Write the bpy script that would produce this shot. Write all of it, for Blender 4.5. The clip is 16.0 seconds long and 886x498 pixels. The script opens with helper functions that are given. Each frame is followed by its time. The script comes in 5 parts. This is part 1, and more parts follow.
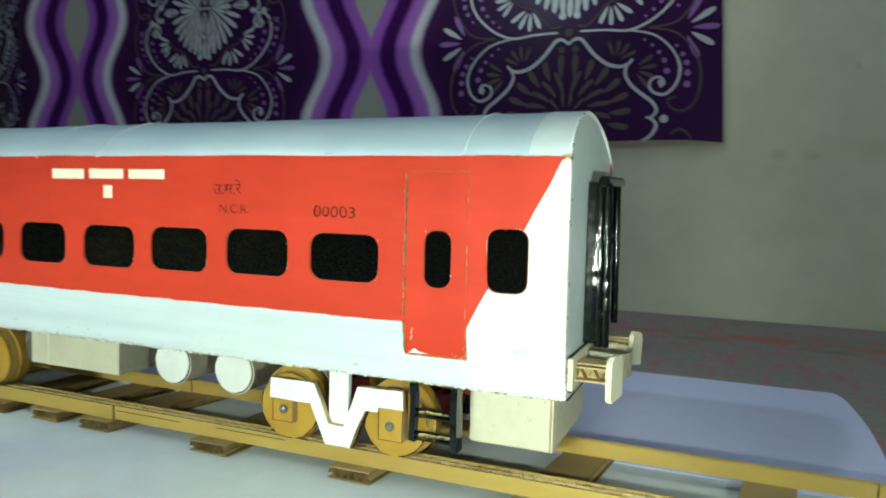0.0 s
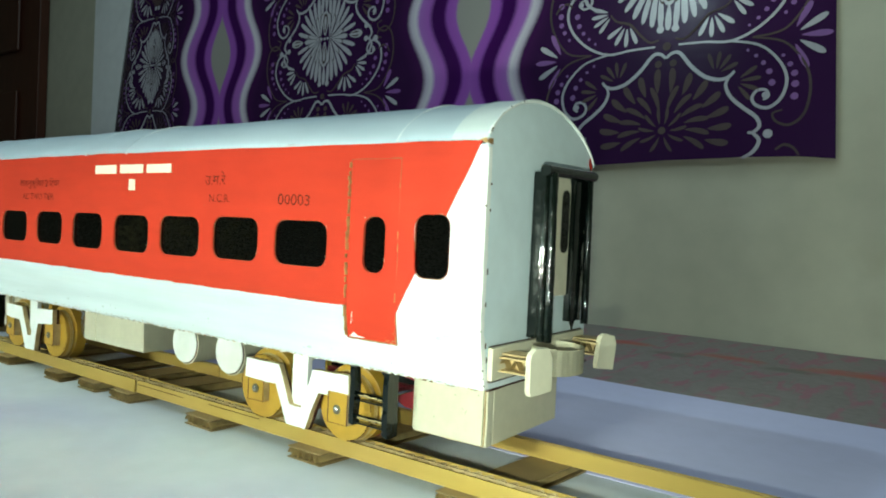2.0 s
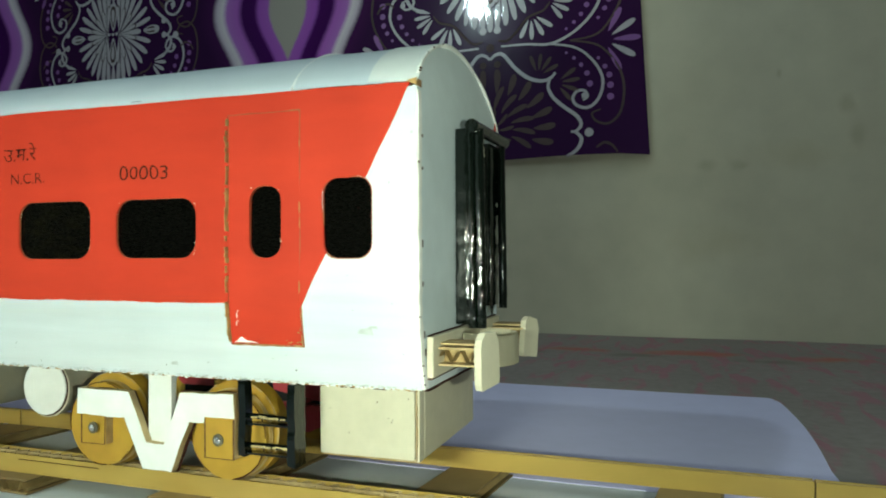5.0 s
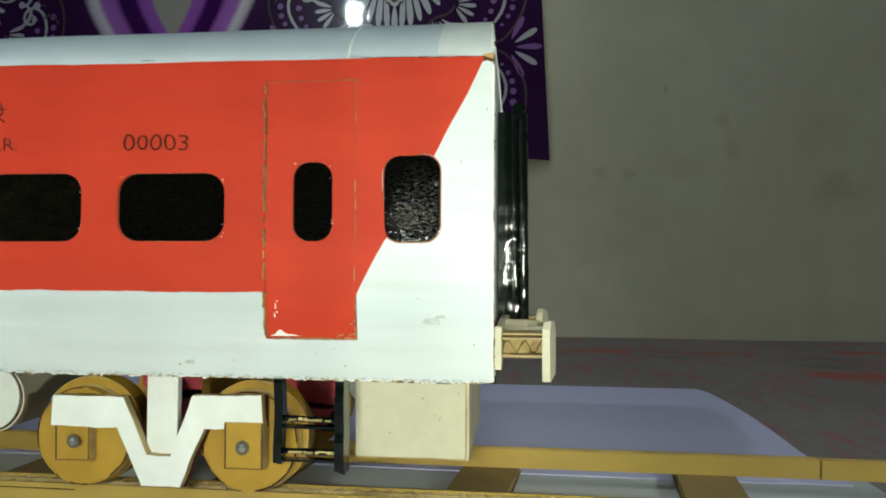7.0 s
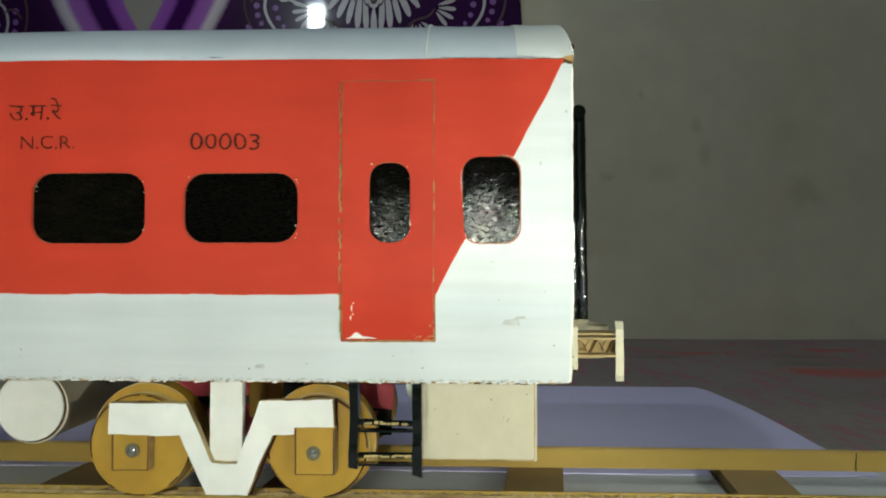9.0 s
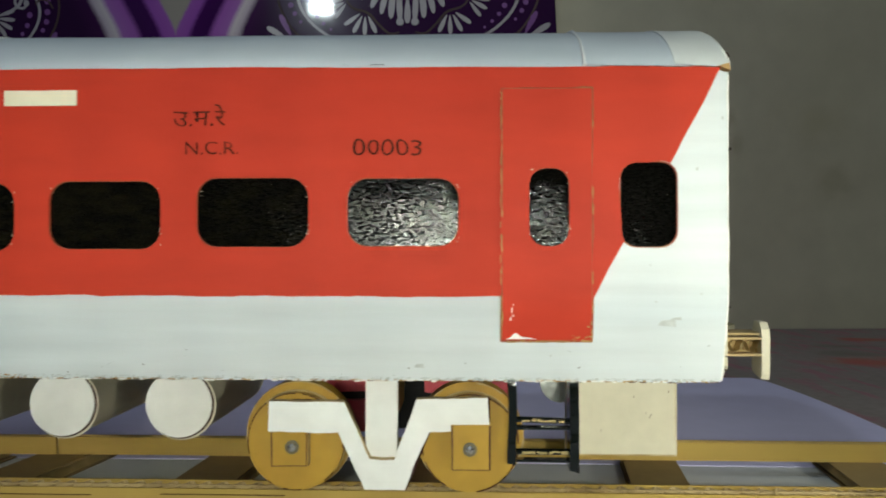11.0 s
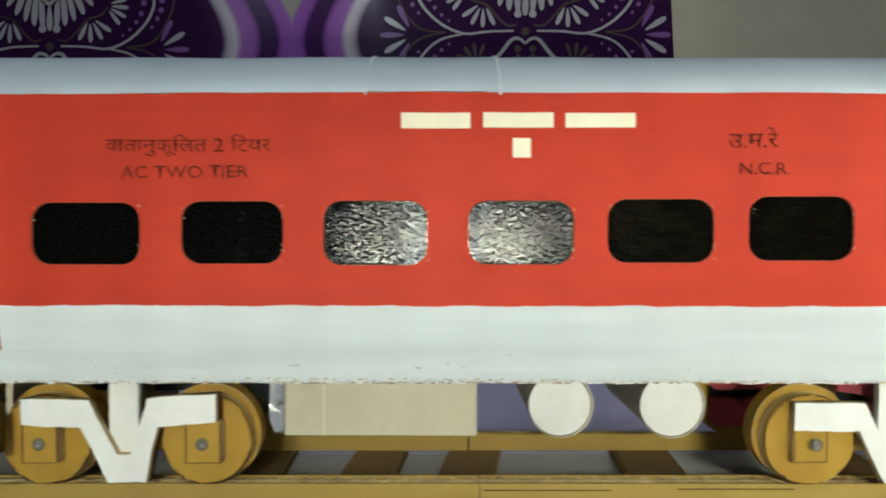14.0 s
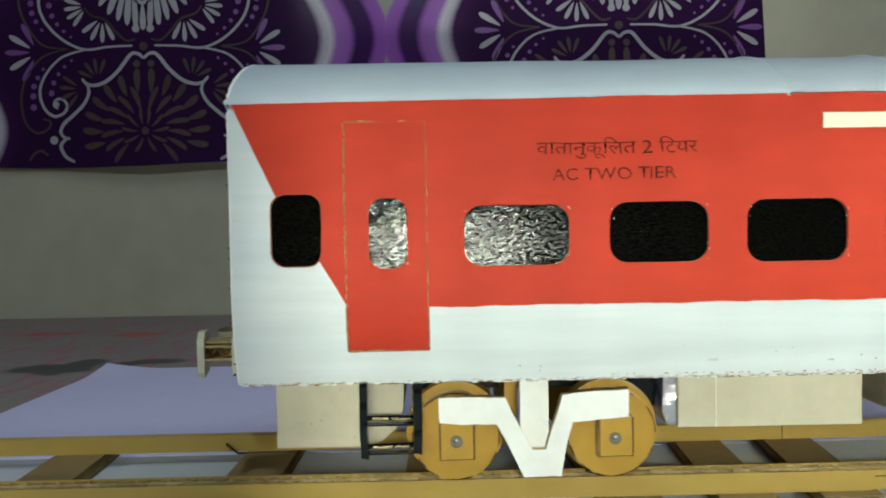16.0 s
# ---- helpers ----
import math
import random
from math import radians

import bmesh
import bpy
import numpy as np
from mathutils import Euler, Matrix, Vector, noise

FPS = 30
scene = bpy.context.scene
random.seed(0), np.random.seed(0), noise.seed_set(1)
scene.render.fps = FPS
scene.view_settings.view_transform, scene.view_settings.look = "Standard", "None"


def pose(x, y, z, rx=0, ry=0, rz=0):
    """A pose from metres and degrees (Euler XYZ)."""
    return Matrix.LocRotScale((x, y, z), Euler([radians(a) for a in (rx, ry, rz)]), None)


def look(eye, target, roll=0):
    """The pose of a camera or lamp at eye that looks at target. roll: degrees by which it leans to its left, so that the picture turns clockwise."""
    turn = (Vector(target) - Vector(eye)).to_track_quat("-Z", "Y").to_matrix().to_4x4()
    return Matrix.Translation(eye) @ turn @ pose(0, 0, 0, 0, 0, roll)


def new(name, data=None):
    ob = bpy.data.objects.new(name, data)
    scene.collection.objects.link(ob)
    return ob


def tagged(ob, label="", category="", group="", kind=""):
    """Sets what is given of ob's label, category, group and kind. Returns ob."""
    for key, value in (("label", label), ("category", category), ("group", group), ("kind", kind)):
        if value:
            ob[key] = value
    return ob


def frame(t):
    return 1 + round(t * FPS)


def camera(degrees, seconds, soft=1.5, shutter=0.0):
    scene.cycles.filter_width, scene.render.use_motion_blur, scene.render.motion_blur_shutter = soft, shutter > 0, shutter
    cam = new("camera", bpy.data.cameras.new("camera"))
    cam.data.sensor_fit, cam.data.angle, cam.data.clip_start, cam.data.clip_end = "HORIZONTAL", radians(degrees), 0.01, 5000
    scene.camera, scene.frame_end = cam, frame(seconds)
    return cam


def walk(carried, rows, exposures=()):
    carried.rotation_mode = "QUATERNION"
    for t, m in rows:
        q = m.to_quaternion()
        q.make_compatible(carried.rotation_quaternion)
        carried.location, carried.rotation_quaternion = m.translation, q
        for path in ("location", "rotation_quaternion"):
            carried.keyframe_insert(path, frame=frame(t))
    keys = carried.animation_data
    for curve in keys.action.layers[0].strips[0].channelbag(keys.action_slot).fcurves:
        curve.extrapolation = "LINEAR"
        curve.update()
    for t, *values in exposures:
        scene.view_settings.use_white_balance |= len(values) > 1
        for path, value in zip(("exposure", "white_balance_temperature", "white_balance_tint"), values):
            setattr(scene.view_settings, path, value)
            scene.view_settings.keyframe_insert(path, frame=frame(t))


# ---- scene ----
cam = camera(65.4, 16.0, soft=1.9, shutter=0.5)
PATH = [
    (0, (0.625, -0.306, 0.142), (-0.136, 1.54, 0.023), 1.5),
    (0.5, (0.68, -0.291, 0.142), (-0.332, 1.432, 0.073), 2.6),
    (1, (0.71, -0.282, 0.142), (-0.351, 1.412, 0.08), 4.1),
    (1.5, (0.713, -0.268, 0.133), (-0.289, 1.462, 0.069), 3.5),
    (2, (0.719, -0.259, 0.125), (-0.428, 1.379, 0.076), 2.8),
    (2.5, (0.704, -0.246, 0.115), (-0.345, 1.456, 0.08), 1.8),
    (3, (0.696, -0.245, 0.109), (-0.284, 1.498, 0.163), 1.3),
    (3.5, (0.689, -0.242, 0.104), (-0.218, 1.54, 0.095), 1.4),
    (4, (0.669, -0.23, 0.104), (-0.083, 1.623, 0.111), 0.2),
    (4.2, (0.667, -0.2300, 0.104), (-0.059, 1.633, 0.134), 0.1),
    (6.3, (0.594, -0.2325, 0.102), (0.199, 1.726, 0.101), -0.4),
    (6.5, (0.588, -0.231, 0.102), (0.248, 1.74, 0.106), -0.4),
    (7, (0.568, -0.234, 0.096), (0.347, 1.753, 0.136), 0.3),
    (7.5, (0.556, -0.229, 0.097), (0.395, 1.764, 0.102), 0.5),
    (8, (0.535, -0.237, 0.096), (0.44, 1.759, 0.166), 0.3),
    (8.2, (0.533, -0.238, 0.095), (0.440, 1.758, 0.195), 0.2),
    (10.3, (0.494, -0.235, 0.098), (0.434, 1.763, 0.042), -0.1),
    (10.5, (0.488, -0.237, 0.104), (0.407, 1.761, 0.060), -0.7),
    (11, (0.467, -0.246, 0.101), (0.397, 1.753, 0.111), -0.0),
    (11.5, (0.442, -0.251, 0.101), (0.383, 1.748, 0.077), 0.9),
    (12, (0.409, -0.255, 0.103), (0.341, 1.744, 0.067), 0.7),
    (12.5, (0.37, -0.255, 0.106), (0.342, 1.744, 0.065), -0.3),
    (13, (0.332, -0.258, 0.107), (0.31, 1.742, 0.082), -0.4),
    (13.5, (0.288, -0.26, 0.108), (0.283, 1.739, 0.072), -0.2),
    (14, (0.252, -0.267, 0.113), (0.247, 1.733, 0.072), 0.0),
    (14.5, (0.209, -0.27, 0.115), (0.229, 1.729, 0.041), 0.1),
    (15, (0.17, -0.273, 0.115), (0.151, 1.726, 0.07), -0.3),
    (15.5, (0.114, -0.275, 0.115), (0.098, 1.724, 0.067), -1.1),
    (16, (0.079, -0.273, 0.117), (0.113, 1.726, 0.055), -1.0),
]

# ---- world and light ----
EXPOSE = [(0.0, 0.38, 5950, -13), (1.0, 0.55, 5950, -14), (2.0, 0.58, 6050, -15), (4.0, 0.35, 6250, -15), (6.5, -0.11, 6450, -5), (8.0, -0.25, 6500, -1), (10.5, -0.36, 6600, 5),
          (12.5, -0.08, 6600, 5), (15.0, 0.22, 6600, 2), (16.0, 0.43, 6500, 0)]
walk(cam, [(t, look(eye, target, roll)) for t, eye, target, roll in PATH], EXPOSE)

world = bpy.data.worlds.new("room_air")
world.use_nodes = True
world.node_tree.nodes["Background"].inputs[0].default_value = (0.8, 0.85, 1.0, 1)
world.node_tree.nodes["Background"].inputs[1].default_value = 0.02
scene.world = world


def lamp(name, kind, m, watts, colour, size):
    data = bpy.data.lights.new(name, kind)
    data.energy, data.color = watts, colour
    if kind == "AREA":
        data.shape, data.size, data.size_y = "RECTANGLE", size[0], size[1]
    else:
        data.shadow_soft_size = size
    ob = new(name, data)
    ob.matrix_world = m
    return ob


# fixed lamps standing in for the phone's one moving torch, held beside the lens: wide where the walk starts and ends,
# turned to the curtain at the start, and an added row of narrow upright beams on the way between
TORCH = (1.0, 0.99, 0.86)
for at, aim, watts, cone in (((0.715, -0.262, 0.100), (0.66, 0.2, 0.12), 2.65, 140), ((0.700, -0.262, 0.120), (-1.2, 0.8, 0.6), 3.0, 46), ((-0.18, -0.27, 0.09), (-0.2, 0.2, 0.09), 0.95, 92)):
    torch = lamp("torch_stand_in", "SPOT", look(at, aim), watts, TORCH, 0.004)
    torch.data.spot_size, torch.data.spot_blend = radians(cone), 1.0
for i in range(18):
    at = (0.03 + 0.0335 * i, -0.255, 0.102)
    torch = lamp("torch_row_stand_in", "SPOT", look(at, (at[0], 0.0, 0.1)) @ Matrix.Diagonal((0.125, 1, 1, 1)), 1.0 + 0.026 * i, TORCH, 0.004)
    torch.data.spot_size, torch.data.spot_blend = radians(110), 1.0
# an unseen wide lamp added under the ceiling to fill in the room's cool light, and a small unseen lamp placed from its
# glint in the curtain
lamp("room_fill", "AREA", look((0.65, -0.35, 2.0), (0.7, 0.3, 0.0)), 7.4, (0.84, 0.93, 1.0), (1.4, 0.9))
lamp("room_lamp", "AREA", look((-0.11, -0.75, 1.07), (0.1, 0.5, 0.1)), 3.4, (0.8, 0.9, 1.0), (0.055, 0.05))


# ---- materials ----
def socket(node, *names):
    for n in names:
        if n in node.inputs:
            return node.inputs[n]


def surface(name, colour, rough=0.6, metal=0.0, vary=0.12, grain=60.0, stain=6.0, bump=0.1, relief=0.0005,
            stretch=(1, 1, 1), second=None, amount=0.3, coat=0.0, per_object=0.0, gloss=0.5, streak=False):
    """A painted or raw surface: colour with fine grain and larger blotches, and fine relief."""
    m = bpy.data.materials.new(name)
    m.use_nodes = True
    t = m.node_tree
    n, link = t.nodes, t.links
    b = n["Principled BSDF"]
    co = n.new("ShaderNodeTexCoord")
    mp = n.new("ShaderNodeMapping")
    mp.inputs["Scale"].default_value = stretch
    link.new(co.outputs["Object"], mp.inputs["Vector"])
    fine, big = n.new("ShaderNodeTexNoise"), n.new("ShaderNodeTexNoise")
    fine.inputs["Scale"].default_value, fine.inputs["Detail"].default_value = grain, 6
    big.inputs["Scale"].default_value, big.inputs["Detail"].default_value = stain, 4
    link.new(mp.outputs[0], fine.inputs["Vector"])
    link.new(mp.outputs[0] if streak else co.outputs["Object"], big.inputs["Vector"])
    other = second or tuple(c * 0.6 for c in colour)
    ramp = n.new("ShaderNodeValToRGB")
    ramp.color_ramp.elements[0].position, ramp.color_ramp.elements[1].position = 0.42, 0.72
    link.new(big.outputs[0], ramp.inputs[0])
    scale = n.new("ShaderNodeMath")
    scale.operation = "MULTIPLY"
    scale.inputs[1].default_value = amount
    link.new(ramp.outputs[0], scale.inputs[0])
    mix = n.new("ShaderNodeMix")
    mix.data_type = "RGBA"
    mix.inputs["A"].default_value, mix.inputs["B"].default_value = (*colour, 1), (*other, 1)
    link.new(scale.outputs[0], mix.inputs["Factor"])
    value = n.new("ShaderNodeMapRange")
    value.inputs["From Min"].default_value, value.inputs["From Max"].default_value = 0.25, 0.75
    value.inputs["To Min"].default_value, value.inputs["To Max"].default_value = 1 - vary, 1 + vary
    link.new(fine.outputs[0], value.inputs["Value"])
    hsv = n.new("ShaderNodeHueSaturation")
    link.new(mix.outputs["Result"], hsv.inputs["Color"])
    if per_object:
        info, own, times = n.new("ShaderNodeObjectInfo"), n.new("ShaderNodeMapRange"), n.new("ShaderNodeMath")
        own.inputs["To Min"].default_value, own.inputs["To Max"].default_value = 1 - per_object, 1 + per_object
        times.operation = "MULTIPLY"
        link.new(info.outputs["Random"], own.inputs["Value"])
        link.new(own.outputs[0], times.inputs[0])
        link.new(value.outputs[0], times.inputs[1])
        link.new(times.outputs[0], hsv.inputs["Value"])
    else:
        link.new(value.outputs[0], hsv.inputs["Value"])
    link.new(hsv.outputs[0], b.inputs["Base Color"])
    b.inputs["Roughness"].default_value, b.inputs["Metallic"].default_value = rough, metal
    socket(b, "Specular IOR Level").default_value = gloss
    socket(b, "Coat Weight").default_value = coat
    bp = n.new("ShaderNodeBump")
    bp.inputs["Strength"].default_value, bp.inputs["Distance"].default_value = bump, relief
    link.new(fine.outputs[0], bp.inputs["Height"])
    link.new(bp.outputs[0], b.inputs["Normal"])
    return m


WHITE = surface("white_paint", (0.7, 0.755, 0.775), 0.45, vary=0.08, grain=90, stain=20, bump=0.35, stretch=(0.12, 1, 1.6),
                second=(0.565, 0.64, 0.685), amount=0.75, streak=True)
RED = surface("red_paint", (0.54, 0.04, 0.016), 0.6, vary=0.07, grain=110, stain=16, bump=0.25, stretch=(0.35, 1, 1), second=(0.41, 0.026, 0.012), amount=0.65, gloss=0.25, streak=True)
GROOVE = surface("cut_red_card", (0.3, 0.05, 0.02), 0.7, vary=0.3, grain=200, stain=90, second=(0.3, 0.17, 0.06), amount=0.8)
ROOF = surface("roof_paint", (0.46, 0.525, 0.59), 0.5, vary=0.05, grain=80, stain=15, bump=0.2, stretch=(0.3, 1, 1),
               second=(0.38, 0.44, 0.51), amount=0.5, per_object=0.03)
ROOF_PALE = surface("pale_roof_paint", (0.62, 0.655, 0.65), 0.5, vary=0.06, grain=80, stain=22, bump=0.25, second=(0.5, 0.55, 0.58), amount=0.6)
SMUDGE = surface("grey_smudge", (0.54, 0.58, 0.585), 0.6, vary=0.2, grain=300)
ENDGREY = surface("end_wall_paint", (0.7, 0.79, 0.83), 0.3, vary=0.05, grain=80, stain=25, bump=0.15, amount=0.15)
CREAM = surface("cream_card", (0.62, 0.58, 0.44), 0.6, vary=0.05, grain=160, stain=25, bump=0.15, second=(0.5, 0.46, 0.34), amount=0.4)
STICKER = surface("cream_sticker", (0.82, 0.78, 0.6), 0.5, vary=0.03, grain=150, stain=30, bump=0.05, amount=0.1)
CHALK = surface("bright_white_paint", (0.87, 0.88, 0.85), 0.55, vary=0.04, grain=140, stain=40, bump=0.3, second=(0.78, 0.78, 0.73), amount=0.4)
OCHRE = surface("ochre_paint", (0.46, 0.275, 0.03), 0.5, vary=0.1, grain=110, stain=30, bump=0.2, second=(0.4, 0.2, 0.02), amount=0.5)
KRAFT = surface("kraft_card", (0.43, 0.295, 0.065), 0.7, vary=0.08, grain=90, stain=12, bump=0.2, stretch=(0.3, 1, 1), second=(0.38, 0.22, 0.07), amount=0.5)
FLUTE = surface("corrugated_core", (0.5, 0.38, 0.19), 0.75, vary=0.2, grain=150, stain=60, bump=0.3, second=(0.22, 0.14, 0.05), amount=0.8)
STRAW = surface("straw_core_paper", (0.56, 0.43, 0.2), 0.75, vary=0.2, grain=150, stain=60, bump=0.3, second=(0.34, 0.23, 0.09), amount=0.6)
SLEEPER = surface("sleeper_card", (0.27, 0.185, 0.075), 0.65, vary=0.1, grain=90, stain=15, bump=0.2, amount=0.4, per_object=0.15)
BLACK = surface("black_gloss_paint", (0.003, 0.005, 0.004), 0.07, vary=0.2, grain=300, stain=60, bump=0.3, relief=0.001, stretch=(1, 1, 0.6))
CRIMSON = surface("crimson_card", (0.56, 0.06, 0.085), 0.5, vary=0.08, grain=100, bump=0.2)
GUNMETAL = surface("dull_washer_steel", (0.2, 0.18, 0.13), 0.55, metal=0.8, vary=0.2, grain=300, bump=0.3)
STEEL = surface("zinc_steel", (0.58, 0.58, 0.55), 0.27, metal=1.0, vary=0.1, grain=200, bump=0.1)
FOIL_DULL = surface("dull_foil", (0.42, 0.45, 0.43), 0.3, metal=1.0, vary=0.1, grain=150, bump=0.9, relief=0.002)
FOIL = surface("foil_tape", (0.75, 0.76, 0.78), 0.2, metal=1.0, vary=0.1, grain=150, bump=0.9, relief=0.002)
DARK = surface("near_black_card", (0.01, 0.01, 0.01), 0.8)
DARKLINE = surface("dark_line", (0.045, 0.015, 0.010), 0.9, vary=0.4, grain=500, gloss=0.1)
LETTER = surface("pencil_lettering", (0.085, 0.02, 0.013), 0.9, vary=0.5, grain=700, stain=160, second=(0.2, 0.025, 0.014), amount=0.7, gloss=0.1)
SEAM = surface("seam_paint", (0.66, 0.69, 0.71), 0.5, vary=0.1, grain=160)
CUTLINE = surface("brown_cut_line", (0.13, 0.06, 0.025), 0.8, vary=0.4, grain=400, second=(0.05, 0.02, 0.012), amount=0.7)
SCRAPE = surface("bare_card_scrape", (0.42, 0.27, 0.1), 0.8, vary=0.3, grain=300, stain=120, second=(0.2, 0.08, 0.03), amount=0.8)
PAPER = surface("drawing_paper", (0.6, 0.58, 0.84), 0.75, vary=0.03, grain=70, stain=3, bump=0.05, second=(0.53, 0.51, 0.78), amount=0.5)
NEWSPRINT = surface("plain_white_paper", (0.57, 0.6, 0.61), 0.75, vary=0.04, grain=60, stain=6, bump=0.05, second=(0.46, 0.47, 0.58), amount=0.9)
PLASTER = surface("painted_plaster", (0.52, 0.495, 0.39), 0.75, vary=0.06, grain=26, stain=3.6, bump=0.3, relief=0.002,
                  second=(0.41, 0.38, 0.285), amount=0.6)
JAMB = surface("white_window_jamb", (0.88, 0.88, 0.89), 0.5, vary=0.04, grain=30)
TEAK = surface("brown_door_wood", (0.07, 0.022, 0.012), 0.4, vary=0.2, grain=18, stretch=(4, 4, 0.4), bump=0.2)
LIMEWASH = surface("ceiling_limewash", (0.6, 0.6, 0.56), 0.9, vary=0.04, grain=10)
SILVER = surface("silver_print", (0.42, 0.4, 0.45), 0.3, vary=0.08, grain=120, stain=9, second=(0.4, 0.37, 0.44), amount=0.5, coat=0.6)
LILAC = surface("lilac_print", (0.2, 0.075, 0.3), 0.4, vary=0.08, grain=120, amount=0.2, coat=0.6)
UMBER = surface("umber_unlit_print", (0.085, 0.056, 0.057), 0.5, vary=0.1, grain=120, stain=5, second=(0.03, 0.02, 0.028), amount=0.8, gloss=0.2, coat=0.6)


def tinted_pane():
    """Black plastic film, crinkled in slanting brush strokes that catch the light, a little dusty on some panes."""
    m = bpy.data.materials.new("black_window_film")
    m.use_nodes = True
    n, link = m.node_tree.nodes, m.node_tree.links
    b = n["Principled BSDF"]
    co, info = n.new("ShaderNodeTexCoord"), n.new("ShaderNodeObjectInfo")

    def strokes(scale, slant, stretch, detail):
        mp, s = n.new("ShaderNodeMapping"), n.new("ShaderNodeTexNoise")
        mp.inputs["Rotation"].default_value, mp.inputs["Scale"].default_value = (0, radians(slant), 0), stretch
        s.inputs["Scale"].default_value, s.inputs["Detail"].default_value = scale, detail
        link.new(co.outputs["Object"], mp.inputs[0])
        link.new(mp.outputs[0], s.inputs["Vector"])
        return s.outputs[0]

    def ranged(value, low, high, a=0.0, c=1.0):
        r = n.new("ShaderNodeMapRange")
        for k, v in (("From Min", a), ("From Max", c), ("To Min", low), ("To Max", high)):
            r.inputs[k].default_value = v
        link.new(value, r.inputs["Value"])
        return r.outputs[0]

    long_strokes, fine = strokes(850, 16, (0.42, 1, 1.3), 4), strokes(1500, 30, (0.6, 1, 1.2), 4)
    link.new(ranged(strokes(60, 0, (1, 1, 1), 2), 0.03, 0.055), b.inputs["Roughness"])
    dust, mix, times = strokes(260, 14, (0.5, 1, 1.4), 4), n.new("ShaderNodeMix"), n.new("ShaderNodeMath")
    mix.data_type, times.operation = "RGBA", "MULTIPLY"
    mix.inputs["A"].default_value, mix.inputs["B"].default_value = (0.0025, 0.0025, 0.002, 1), (0.012, 0.0105, 0.005, 1)
    link.new(ranged(dust, 0, 1, 0.42, 0.7), times.inputs[0])
    link.new(ranged(info.outputs["Random"], 0, 1, 0.45, 1.0), times.inputs[1])
    link.new(times.outputs[0], mix.inputs["Factor"])
    link.new(mix.outputs["Result"], b.inputs["Base Color"])
    # the gloss is brushed on: it breaks up into short strokes and grains
    brushed, grains = strokes(1050, 18, (0.45, 1, 1.4), 5), strokes(2900, 40, (1, 1, 1), 3)
    sum_ = n.new("ShaderNodeMath")
    sum_.operation = "ADD"
    link.new(ranged(brushed, -0.7, 0.7, 0.3, 0.7), sum_.inputs[0])
    link.new(ranged(grains, -0.75, 0.75, 0.3, 0.7), sum_.inputs[1])
    link.new(ranged(sum_.outputs[0], 0.015, 0.5, -0.2, 0.55), socket(b, "Specular IOR Level"))
    first, second = n.new("ShaderNodeBump"), n.new("ShaderNodeBump")
    first.inputs["Strength"].default_value, first.inputs["Distance"].default_value = 1.0, 0.00007
    second.inputs["Strength"].default_value, second.inputs["Distance"].default_value = 1.0, 0.00006
    link.new(long_strokes, first.inputs["Height"])
    link.new(fine, second.inputs["Height"])
    link.new(first.outputs[0], second.inputs["Normal"])
    link.new(second.outputs[0], b.inputs["Normal"])
    return m


PANE = tinted_pane()
BAND_X, NODE_Z, REPEAT = (0.015, -0.715, -1.43), 0.425, 0.246


